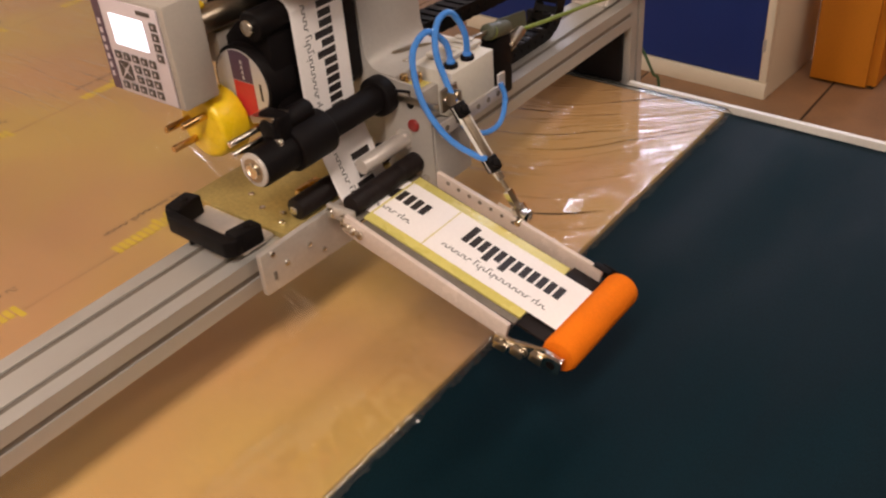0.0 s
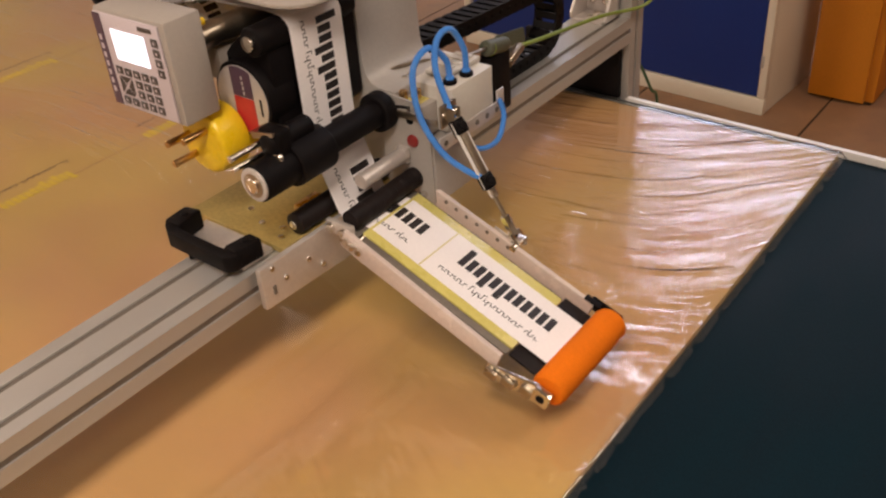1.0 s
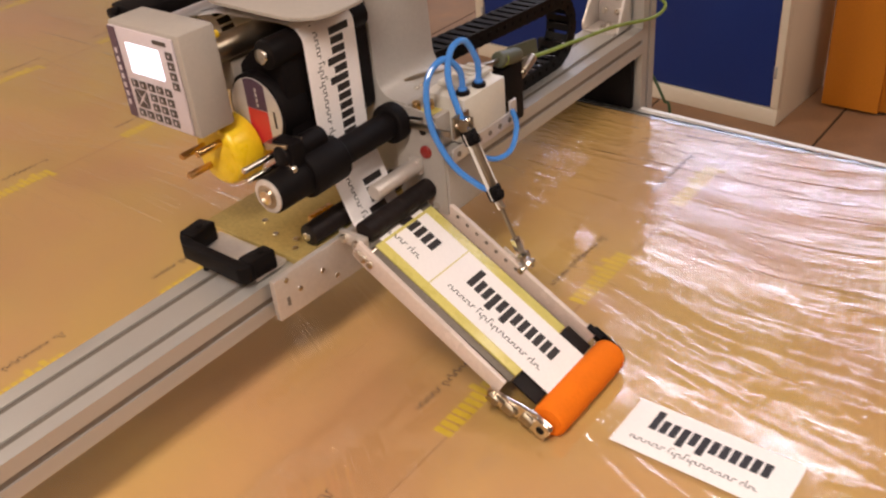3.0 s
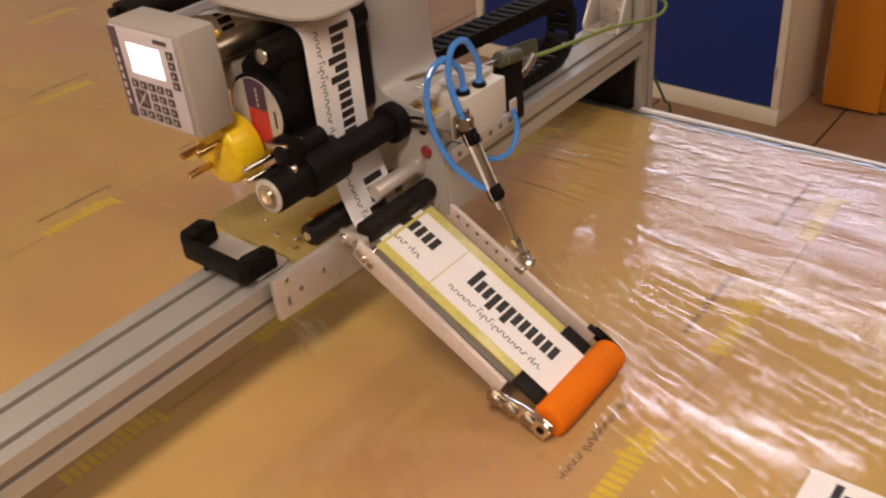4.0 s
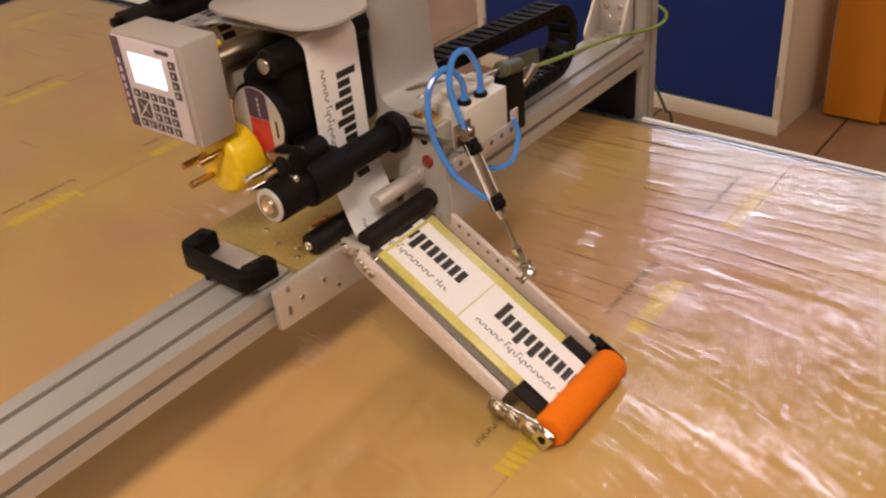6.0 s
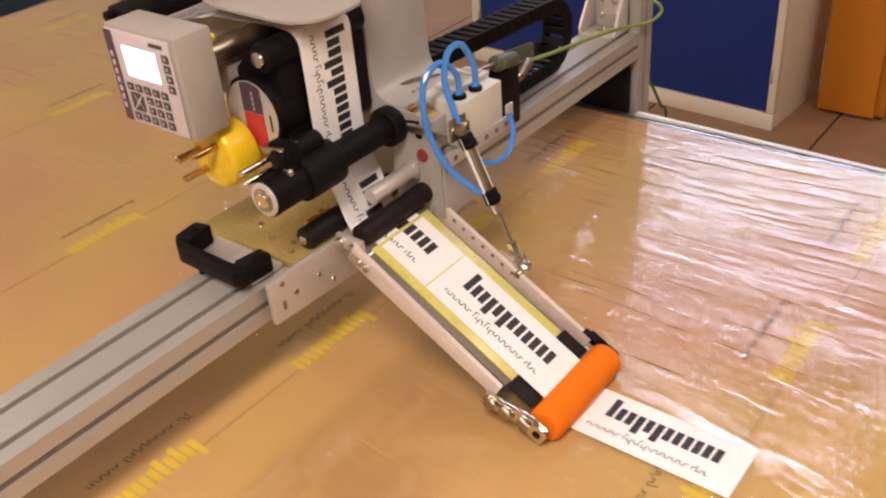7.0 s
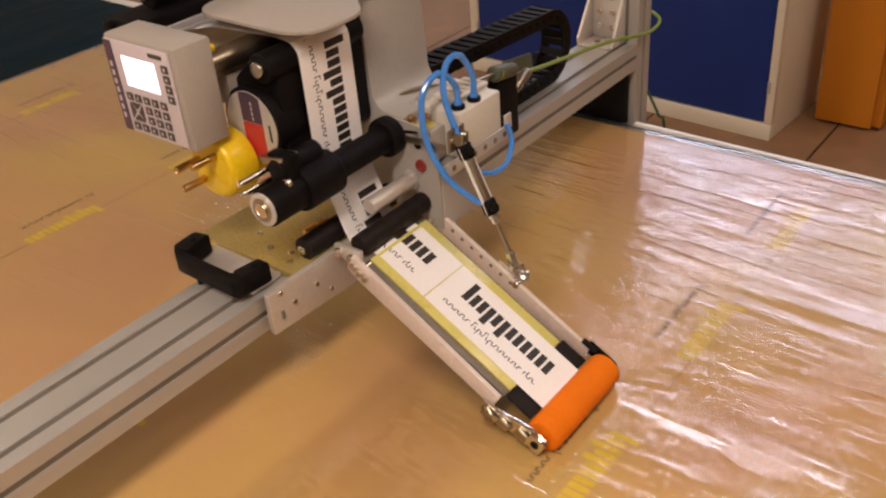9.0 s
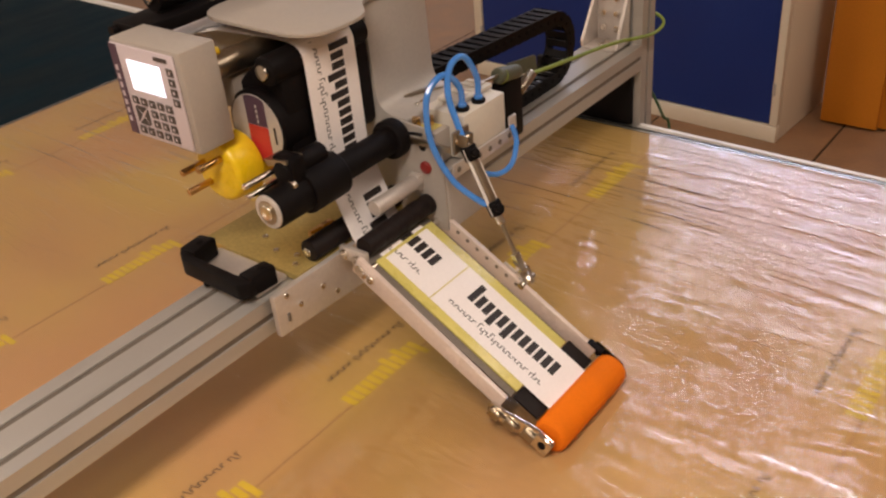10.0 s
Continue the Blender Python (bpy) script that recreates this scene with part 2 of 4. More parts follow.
def round_poly(points, radius, n=5):
    """Rounds the corners of a 2D outline; radius: one number or one per corner."""
    out = []
    k = len(points)
    for i in range(k):
        r = radius[i] if isinstance(radius, (list, tuple)) else radius
        p, a, b = Vector(points[i]), Vector(points[i - 1]), Vector(points[(i + 1) % k])
        if r <= 0:
            out.append(tuple(p))
            continue
        u, v = (a - p).normalized() * r, (b - p).normalized() * r
        for j in range(n + 1):
            t = j / n
            out.append(tuple((p + u) * (1 - t) ** 2 + p * 2 * t * (1 - t) + (p + v) * t * t))
    return out


def hose(points, r, n=10, steps=10, bm=None):
    """A bent round tube through points."""
    P = [Vector(p) for p in points]
    line = []
    for i in range(len(P) - 1):
        a, b, c, d = P[max(i - 1, 0)], P[i], P[i + 1], P[min(i + 2, len(P) - 1)]
        for j in range(steps):
            t = j / steps
            line.append(0.5 * (2 * b + (c - a) * t + (2 * a - 5 * b + 4 * c - d) * t * t + (3 * b - a - 3 * c + d) * t ** 3))
    line.append(P[-1])
    own = bmesh.new()
    rings = []
    side = Vector((0.3, 0.5, 0.8))
    for i, p in enumerate(line):
        t = (line[min(i + 1, len(line) - 1)] - line[max(i - 1, 0)]).normalized()
        side = (side - t * side.dot(t)).normalized()
        up = t.cross(side)
        rings.append([own.verts.new(p + r * (side * math.cos(w) + up * math.sin(w))) for w in (2 * math.pi * k / n for k in range(n))])
    for a, b in zip(rings, rings[1:]):
        for k in range(n):
            own.faces.new((a[k], a[(k + 1) % n], b[(k + 1) % n], b[k]))
    own.faces.new(rings[0][::-1]), own.faces.new(rings[-1])
    return merged(bm, own)


def screw(name, at, axis, parent, r=0.004, h=0.003, material=None):
    """A socket-head screw with a recessed hexagon, its head pointing along axis."""
    at, axis = Vector(at), Vector(axis).normalized()
    bm = rod(at - axis * 0.001, at + axis * h, r, n=14, bevel=0.0006)
    rod(at + axis * h, at + axis * (h + 0.0002), r * 0.5, n=6, bm=bm)
    return part(name, bm, material or STEEL, parent)

# ---- the room ----
RX0, RX1, RY0, RY1 = -5.8, 4.2, -3.0, 6.4


def build_room():
    bed = solid("floor", box(RX0, RX1, RY0, RY1, FLOOR_Z - 0.1, FLOOR_Z - 0.004), JOINT, "brown slab floor with dark joints", "floor", kind="structure")
    solid("ceiling", box(RX0, RX1, RY0, RY1, CEIL_Z, CEIL_Z + 0.1), WALL_M, "plain warm white ceiling", "ceiling", kind="structure")
    for name, b in (("wall_west", (RX0 - 0.1, RX0, RY0, RY1)), ("wall_east", (RX1, RX1 + 0.1, RY0, RY1)),
                    ("wall_south", (RX0 - 0.1, RX1 + 0.1, RY0 - 0.1, RY0)), ("wall_north", (RX0 - 0.1, RX1 + 0.1, RY1, RY1 + 0.1))):
        solid(name, box(*b, FLOOR_Z - 0.1, CEIL_Z + 0.1), WALL_M, "plain warm white workshop wall", "wall", kind="structure")
    # a framed diffuser modelled around each added, unseen lamp
    for x, y, sx, sy, _, tint in LAMPS:
        t = thing("unseen_ceiling_light", (x, y, CEIL_Z), "unseen lit rectangular ceiling light with white frame, added for sheen and fill", "ceiling light", "ceiling lights")
        part("frame", box(x - sx / 2 - 0.03, x + sx / 2 + 0.03, y - sy / 2 - 0.03, y + sy / 2 + 0.03, CEIL_Z - 0.05, CEIL_Z, 0.004), RAIL_WHITE, t)
        part("diffuser", box(x - sx / 2, x + sx / 2, y - sy / 2, y + sy / 2, CEIL_Z - 0.06, CEIL_Z - 0.052, 0.003), DIFFUSER if tint is WARM else DIFFUSER_COOL, t)
    return bed


floor = build_room()


# ---- cabinets behind the conveyor ----
def blue_cabinet(x0, x1, y, depth, top):
    t = thing("storage_cabinet", ((x0 + x1) / 2, y + depth / 2, FLOOR_Z), "cream metal cabinet with two blue doors", "cabinet")
    z = FLOOR_Z
    part("body", box(x0, x1, y + 0.03, y + depth, z, top, 0.004), CREAM, t)
    part("plinth", box(x0, x1, y, y + 0.028, z, z + 0.062, 0.003), CREAM, t)
    part("side_post", box(x1 - 0.028, x1, y, y + 0.028, z + 0.064, top, 0.003), CREAM, t)
    part("side_post", box(x0, x0 + 0.042, y, y + 0.028, z + 0.064, top, 0.003), CREAM, t)
    mid = (x0 + x1) / 2 - 0.06
    for a, b, s in ((x0 + 0.045, mid - 0.002, 1), (mid + 0.002, x1 - 0.031, -1)):
        d = part("door", box(a, b, y + 0.006, y + 0.026, z + 0.066, top - 0.03, 0.003), BLUE, t, "blue painted metal door")
        for zz in (z + 0.20, top - 0.2):
            hx = a - 0.008 if s > 0 else b + 0.008
            part("hinge", rod((hx, y + 0.003, zz - 0.022), (hx, y + 0.003, zz + 0.022), 0.007, n=12, bevel=0.002), ALU, d, "small steel hinge")
    return t


CAB = blue_cabinet(-2.34, -0.985, 3.04, 0.42, 0.25)
CAB.rotation_euler.z = radians(-3)


def amber_cabinet(x0, x1, y, depth, top):
    t = thing("tall_cabinet", ((x0 + x1) / 2, y + depth / 2, FLOOR_Z), "amber orange painted metal cabinet on the floor", "cabinet")
    part("body", box(x0, x1, y + 0.022, y + depth, FLOOR_Z + 0.012, top, 0.004), AMBER, t)
    part("door", box(x0 + 0.004, x1 - 0.03, y, y + 0.02, FLOOR_Z + 0.012, top - 0.02, 0.003), AMBER, t)
    part("base", box(x0 + 0.01, x1 - 0.01, y + 0.03, y + depth - 0.01, FLOOR_Z, FLOOR_Z + 0.012), JOINT, t)
    return t


amber_cabinet(-0.925, -0.695, 3.24, 0.45, 0.5)
# added sheet: its dark colour stands for the shadow between the two cabinets
solid("gap_shade_panel", box(-1.06, -0.80, 3.72, 3.75, FLOOR_Z, 0.5, 0.003), GAP_SHADE, "dark brown panel added for the deep shade between the cabinets", "panel")
solid("workbench_side", box(-0.66, 0.6, 3.62, 3.66, FLOOR_Z, 0.3, 0.004), AMBER, "amber painted panel standing on the floor", "panel")

# ---- conveyor ----
BELT_Z = -0.014
conveyor = thing("conveyor", (-0.8, 0.6, FLOOR_Z), "long belt conveyor with a dark green belt", "conveyor")
SKEW = -0.022


def edge_y(x, off=0.0):
    return 1.392 + SKEW * (x + 0.35) + off


def build_conveyor():
    bm = bmesh.new()
    nx, ny = 120, 40
    rows = []
    for i in range(nx + 1):
        x = -4.6 + 7.2 * i / nx
        rows.append([bm.verts.new((x, -0.3 + (edge_y(x, -0.004) + 0.3) * j / ny,
                                   BELT_Z + 0.0012 * noise.noise(Vector((x * 1.3, j * 0.12, 0))))) for j in range(ny + 1)])
    for a, b in zip(rows, rows[1:]):
        for j in range(ny):
            bm.faces.new((a[j], b[j], b[j + 1], a[j + 1]))
    low = bmesh.ops.extrude_face_region(bm, geom=bm.faces[:])
    bmesh.ops.translate(bm, verts=[v for v in low["geom"] if isinstance(v, bmesh.types.BMVert)], vec=(0, 0, -0.004))
    part("belt", bm, BELT, conveyor, "dark green rubber belt")
    x0, x1 = -4.6, 2.6
    quad = lambda o0, o1: [(x0, edge_y(x0, o0)), (x1, edge_y(x1, o0)), (x1, edge_y(x1, o1)), (x0, edge_y(x0, o1))]
    part("edge_strip", prism(quad(0.0, 0.010), "z", -0.05, -0.004, 0.001), RAIL_WHITE, conveyor, "white edge strip along the belt")
    part("side_rail", prism(quad(0.015, 0.034), "z", -0.16, -0.045, 0.002), ALU, conveyor)
    part("bed", box(x0, x1, -0.28, 1.36, -0.06, BELT_Z - 0.008), ALU_DARK, conveyor)
    for x in (-3.6, -1.8, 0.2, 2.0):
        for y in (-0.2, 1.30):
            part("leg", box(x - 0.03, x + 0.03, y - 0.03, y + 0.03, FLOOR_Z, -0.06, 0.003), ALU, conveyor)


build_conveyor()

# ---- gantry: cross beam and posts ----
BX0, BX1, BZ0, BZ1 = -0.800, -0.710, 0.101, 0.146
gantry = thing("gantry", (-0.755, 0.6, FLOOR_Z), "aluminium profile gantry across the conveyor", "gantry")


def slotted(w, h, slots_top, slots_side, slot=0.0085, depth=0.009):
    """Outline of a slotted profile, w across and h high, centred."""
    def edge(length, slots):
        pts = [(-length / 2, 0)]
        for s in slots:
            pts += [(s - slot / 2, 0), (s - slot / 2, -0.0022), (s - slot, -0.004), (s - slot * 0.8, -depth), (s + slot * 0.8, -depth), (s + slot, -0.004), (s + slot / 2, -0.0022), (s + slot / 2, 0)]
        return pts
    out = []
    for ang, length, off, slots in ((0, w, h / 2, slots_top), (-90, h, w / 2, slots_side), (180, w, h / 2, slots_top), (90, h, w / 2, slots_side)):
        c, s = math.cos(radians(ang)), math.sin(radians(ang))
        for u, v in edge(length, slots):
            v += off
            out.append((u * c - v * s, u * s + v * c))
    return out


def build_gantry():
    prof = slotted(0.090, 0.045, (-0.0225, 0.0225), (0,))
    cx, cz = (BX0 + BX1) / 2, (BZ0 + BZ1) / 2
    part("cross_beam", prism([(cx + u, cz + v) for u, v in prof], "y", -0.6, 1.40), ALU, gantry, "slotted aluminium cross beam")
    # dark strips inside the slots put their shade into colour
    for u in (-0.0225, 0.0225):
        part("slot_shade_strip", box(cx + u - 0.0041, cx + u + 0.0041, -0.59, 1.398, BZ1 - 0.0086, BZ1 - 0.0022), ALU_DARK, gantry)
    part("slot_shade_strip", box(BX1 - 0.0086, BX1 - 0.0022, -0.59, 1.398, cz - 0.0041, cz + 0.0041), ALU_DARK, gantry)
    for y in (1.4225, -0.62):
        pp = [(cx + u, y + v) for u, v in prof]
        part("post", prism(pp, "z", FLOOR_Z, 0.37), ALU, gantry, "slotted aluminium post")
    # corner bracket on the beam
    br = part("corner_bracket", prism(round_poly([(1.346, BZ1 + 0.001), (1.399, BZ1 + 0.001), (1.399, 0.238), (1.393, 0.238), (1.343, 0.160)], 0.003), "x", -0.799, -0.794, 0.001), PLATE, gantry, "triangular aluminium corner bracket")
    part("bracket_foot", box(-0.794, -0.738, 1.346, 1.392, BZ1 + 0.0005, BZ1 + 0.005, 0.001), PLATE, br)
    part("bracket_flange", box(-0.794, -0.738, 1.3935, 1.3995, BZ1 + 0.0005, 0.245, 0.001), PLATE, br)
    part("bracket_rib", prism(round_poly([(1.352, BZ1 + 0.001), (1.399, BZ1 + 0.001), (1.399, 0.238), (1.393, 0.238)], 0.002), "x", -0.738, -0.733, 0.0005), PLATE, br)
    for z in (0.172, 0.198, 0.225):
        for x in (-0.780, -0.755):
            screw("screw", (x, 1.393, z), (0, -1, 0), br, 0.0055, 0.005)
    for y in (1.358, 1.378):
        screw("screw", (-0.766, y, BZ1 + 0.005), (0, 0, 1), br, 0.0055, 0.005)
    part("clamp", box(-0.92, -0.722, 1.386, 1.3985, -0.003, 0.099, 0.003), BLACK, gantry, "black clamp under the beam")


build_gantry()

# ---- the pack on the belt ----
SPEED, LEAD0 = 0.191, -0.508
PACK_LEN, PY0, PY1 = 3.26, -0.18, 1.384
pack = thing("film_wrapped_boards", (LEAD0, 0.6, BELT_Z), "kraft boards wrapped in clear crinkled film, lying on the belt", "packaged boards")


# long straight folds: where one starts across the belt, its lean, and its stretch behind the leading edge
FOLDS = [(0.605, 0.0, 1.19, 2.02), (0.607, -0.01, 2.0, 2.56), (0.546, 0.026, 1.40, 1.77), (0.805, -0.33, 1.46, 1.83), (0.540, 0.20, 1.54, 1.83),
         (0.476, 0.25, 1.56, 1.78), (0.606, -0.36, 1.65, 1.91), (0.465, 0.15, 1.98, 2.20), (0.593, -0.15, 2.41, 2.82), (0.693, 0.16, 2.77, 3.02),
         (0.918, 0.0, 1.58, 2.04), (0.872, -0.27, 1.31, 1.76), (0.561, -0.28, 1.78, 2.09), (0.92, -0.05, 0.13, 0.47), (0.74, 0.22, 2.6, 2.95)]


def smooth_step(a, b, v):
    k = min(1.0, max(0.0, (v - a) / (b - a)))
    return k * k * (3 - 2 * k)


def pull_line(u, y):
    """A number that stays the same along the film's pull: lines that spread towards the leading edge."""
    front = math.exp(-u / 0.38)
    sweep = 0.9 * max(0.0, 1.2 - y) * 0.28 * math.tanh((u - 0.74) / 0.28)
    return y - (y - 0.68) * 0.42 * front - sweep + 0.045 * noise.noise(Vector((u * 1.7, y * 1.6, 3.0))) + 0.006 * noise.noise(Vector((u * 4.5, y * 4.0, 7.0)))


def pressed(u, y):
    """0 under the labels, 1 away from them."""
    k = 1.0
    for lead in (0.2165, 1.029):
        du = max(lead - 0.004 - u, u - lead - 0.190, 0)
        dy = max(0.641 - y, y - 0.721, 0)
        k = min(k, math.hypot(du, dy) / 0.02)
    return k


def slackness(u, y):
    """How strongly the film is creased, and how pebbled it is."""
    far = smooth_step(0.50, 0.80, y)
    front = math.exp(-u / 0.45)
    patch = 0.5 + 0.9 * noise.noise(Vector((u * 2.4, y * 3.0, 9.0)))
    tail = math.exp(-(PACK_LEN - u) / 0.45)
    crease = (0.30 + 0.70 * far) * min(1.15, max(0.25, 0.30 + 0.55 * front + 0.75 * (patch - 0.25))) + 0.45 * tail + 0.45 * math.exp(-u / 0.06)
    spots = max(0.0, noise.noise(Vector((u * 3.1 + 4, y * 4.2, 2.0))) - 0.28)
    crease += 0.9 * spots * (1 - far)
    pebble = far * max(0.0, 0.10 + 0.9 * noise.noise(Vector((u * 2.9, y * 3.4, 21.0)))) * (0.35 + 0.65 * smooth_step(0.15, 0.5, u))
    k = min(1.0, pressed(u, y))
    return crease * k, pebble * k


def crease_height(u, y, line):
    """Relief of the film: ridges along its pull, strongest at the leading edge, shallow swells and long folds elsewhere."""
    front = math.exp(-u / 0.30)
    ridge = 0.0
    for fx, fy, w in ((2.4, 19, 1.0), (5.0, 41, 0.5)):
        v = noise.noise(Vector((u * fx + fy, line * fy, fx)))
        ridge += w * max(0.0, v - 0.08) * 2.0
    far = smooth_step(0.5, 1.0, y)
    amp = 0.0016 * front + 0.0002 + 0.0006 * far
    h = amp * ridge + 0.0006 * noise.noise(Vector((u * 3.0, y * 3.0, 1.0)))
    for y0, lean, u0, u1 in FOLDS:
        if u0 < u < u1:
            d = y - y0 - lean * (u - u0) - 0.006 * math.sin((u - u0) * 9)
            if abs(d) < 0.015:
                h += 0.0015 * math.exp(-(d / 0.0040) ** 2) * min(1, (u - u0) / 0.10, (u1 - u) / 0.10) * (0.65 + 0.6 * noise.noise(Vector((u * 14, y0, 0))))
    return h * min(1.0, pressed(u, y))


def build_pack():
    part("board_stack", box(LEAD0 - PACK_LEN + 0.012, LEAD0 - 0.010, PY0 + 0.012, PY1 - 0.012, BELT_Z + 0.001, -0.0022, 0.002), CARD, pack, "stack of kraft boards")
    nu, ny = 400, 480
    us = [PACK_LEN * (i / nu) ** 1.15 for i in range(nu + 1)]
    verts, faces, pull, slack = [], [], [], []
    for i, u in enumerate(us):
        for j in range(ny + 1):
            y = PY0 + (PY1 - PY0) * j / ny
            x = -u
            if i == 0:
                x += 0.004 * noise.noise(Vector((y * 40, 0, 0))) + 0.003 * noise.noise(Vector((y * 130, 5, 0)))
            line = pull_line(u, y)
            z = crease_height(u, y, line)
            edge = min(u, PACK_LEN - u)
            if edge < 0.008:
                z -= 0.009 * (1 - edge / 0.008)
            if j == ny:
                z -= 0.006
            verts.append((x, y - 0.6, z - BELT_Z))
            pull.append((u, line))
            slack.append(slackness(u, y))
    for i in range(nu):
        for j in range(ny):
            a = i * (ny + 1) + j
            faces.append((a, a + 1, a + ny + 2, a + ny + 1))
    me = bpy.data.meshes.new("film")
    me.from_pydata(verts, [], faces)
    me.polygons.foreach_set("use_smooth", [True] * len(me.polygons))
    corner = np.zeros(len(me.loops), dtype=np.int32)
    me.loops.foreach_get("vertex_index", corner)
    for name, values in (("pull", pull), ("slack", slack)):
        layer = me.uv_layers.new(name=name)
        layer.data.foreach_set("uv", np.array(values, dtype=np.float32)[corner].ravel())
    me.materials.append(FILM)
    ob = new("film", me)
    ob.parent = pack
    ob.visible_shadow = False
    tagged(ob, "clear crinkled plastic film")


build_pack()


def print_marks(u, y0):
    """One printed motif on the boards: pairs of yellow bars and a running brown line beside them, across the boards."""
    z = -0.0018
    rnd = random.Random(int(u * 1000) + int(y0 * 100))
    bm = bmesh.new()
    x = LEAD0 - u + 0.038
    for k in range(6):
        y = y0 - 0.010 + k * 0.0222
        tall = 0.010 if k == 5 else 0.0
        low = 0.009 if k in (3, 4) else 0.0
        for a, b, c, d in ((0, 0.024, 0.0, 0.0085), (-low, 0.024 + tall, 0.0112, 0.0195)):
            box(x + a, x + b, y + c, y + d, z - 0.0003, z, bm=bm)
    part("printed_bars", bm, PRINT_Y, pack, "yellow printed motif")
    bm = bmesh.new()
    turn = Matrix.Rotation(0.3, 3, "Z")
    n_strokes = 26
    for k in range(n_strokes):
        if k in (8, 22):
            continue
        y = y0 + 0.006 + k * 0.0054
        h = 0.0052 + 0.0055 * (k in (9, 12, 14, 24)) + 0.002 * rnd.random()
        xx = LEAD0 - u - 0.0005 - 0.0045 * (k in (12, 14))
        own = box(xx, xx + h, y, y + 0.0015, z - 0.0003, z)
        e = xx if k % 2 else xx + h - 0.0014
        box(e, e + 0.0014, y, y + 0.0056, z - 0.0003, z, bm=own)
        bmesh.ops.rotate(own, cent=(xx, y, z), matrix=turn, verts=own.verts)
        merged(bm, own)
    part("printed_line", bm, PRINT_B, pack, "running brown printed line")


for row in range(6):
    for col in range(4):
        print_marks(0.620 + 0.4935 * row, 0.276 + 0.286 * col)
SEAM = mat("board_seam", (0.36, 0.19, 0.07), 0.7)
for row in range(6):
    u = 0.562 + 0.4935 * row
    part("board_joint", box(LEAD0 - u - 0.001, LEAD0 - u + 0.001, PY0 + 0.02, PY1 - 0.02, -0.0023, -0.0019), SEAM, pack, "thin seam between boards")

# ---- label applicator head ----
WY0, WY1, WYC = 0.643, 0.719, 0.681      # the label web across the belt
head = thing("label_applicator", (-0.76, 0.66, BZ1), "grey label applicator head clamped on the cross beam", "label applicator")
# aluminium plate; the yellow hub's reflection is put into its base colour
KNOB_REFLECTION = mat("yellow_reflecting_plate", (0.54, 0.42, 0.15), 0.4, 0.6, 0.16, 9, 0.05)


def build_head():
    # carriage
    part("top_plate", box(-0.868, -0.703, 0.560, 0.748, 0.1475, 0.156, 0.0012), KNOB_REFLECTION, head, "top plate with the yellow hub's reflection put into its colour")
    part("end_plate", box(-0.836, -0.7205, 0.512, 0.5585, 0.1475, 0.153, 0.001), PLATE, head, "bare aluminium end plate")
    front = part("front_plate", prism(round_poly([(0.513, 0.102), (0.700, 0.094), (0.700, 0.156), (0.513, 0.156)], 0.002), "x", -0.7015, -0.694, 0.0008), PLATE, head, "bare aluminium front plate with screws")
    for y, z in ((0.548, 0.128), (0.585, 0.131), (0.606, 0.112), (0.640, 0.128), (0.530, 0.150)):
        screw("screw", (-0.694, y, z), (1, 0, 0), front, 0.0035, 0.0022)
    part("slot", box(-0.694, -0.6925, 0.527, 0.531, 0.116, 0.127, 0.0004), ALU_DARK, front)
    for x, y in ((-0.765, 0.585), (-0.735, 0.590), (-0.722, 0.575), (-0.80, 0.60)):
        screw("screw", (x, y, 0.156), (0, 0, 1), head, 0.004, 0.0025)
    bb = part("bearing_block", box(-0.6935, -0.652, 0.6195, 0.6265, 0.150, 0.168, 0.002), PLATE, head, "small aluminium bearing block")
    for x, z in ((-0.684, 0.160), (-0.664, 0.158)):
        screw("screw", (x, 0.6195, z), (0, -1, 0), bb, 0.0058, 0.006)
    part("name_tag", box(-0.735, -0.722, 0.612, 0.648, 0.166, 0.178, 0.001), BRASS, head, "small brass plate")
    # housing that carries the rollers
    prof = round_poly([(-0.98, 0.16), (-0.684, 0.16), (-0.684, 0.2765), (-0.728, 0.2765), (-0.732, 0.41), (-0.98, 0.41)],
                      [0.004, 0.003, 0.004, 0.028, 0.004, 0.004], 8)
    part("housing", prism(prof, "y", 0.750, 0.860, 0.0015), HOUSING_PAINT, head, "grey painted sheet-metal housing")
    part("foot", prism(round_poly([(-0.6835, 0.138), (-0.629, 0.138), (-0.629, 0.2215), (-0.6835, 0.2215)], 0.003), "y", 0.750, 0.818, 0.0015), HOUSING_PAINT, head, "grey painted foot below the valve")
    part("side_cheek", prism(round_poly([(-0.705, 0.139), (-0.631, 0.139), (-0.631, 0.250), (-0.655, 0.272), (-0.705, 0.2755)], 0.003), "y", 0.7465, 0.7495), HOUSING_PAINT, head, "grey cheek plate")
    part("red_plug", rod((-0.657, 0.748, 0.221), (-0.657, 0.7425, 0.221), 0.0080, n=20, bevel=0.002), RED, head, "round red plug")
    part("hole_plug", rod((-0.660, 0.748, 0.247), (-0.660, 0.745, 0.247), 0.005, n=14, bevel=0.001), BLACK, head)
    cover = round_poly([(-0.882, 0.628), (-0.686, 0.622), (-0.690, 0.712), (-0.728, 0.745), (-0.728, 0.868), (-0.882, 0.868)], [0.045, 0.058, 0.018, 0.015, 0.01, 0.01], 10)
    part("cover_plate", prism(cover, "z", 0.4115, 0.4165, 0.0012), SHEET, head, "light painted cover plate with a rounded corner")
    for y, z in ((0.79, 0.32), (0.80, 0.30)):
        screw("screw", (-0.7, y, 0.2765), (0, 0, 1), head, 0.0035, 0.002)
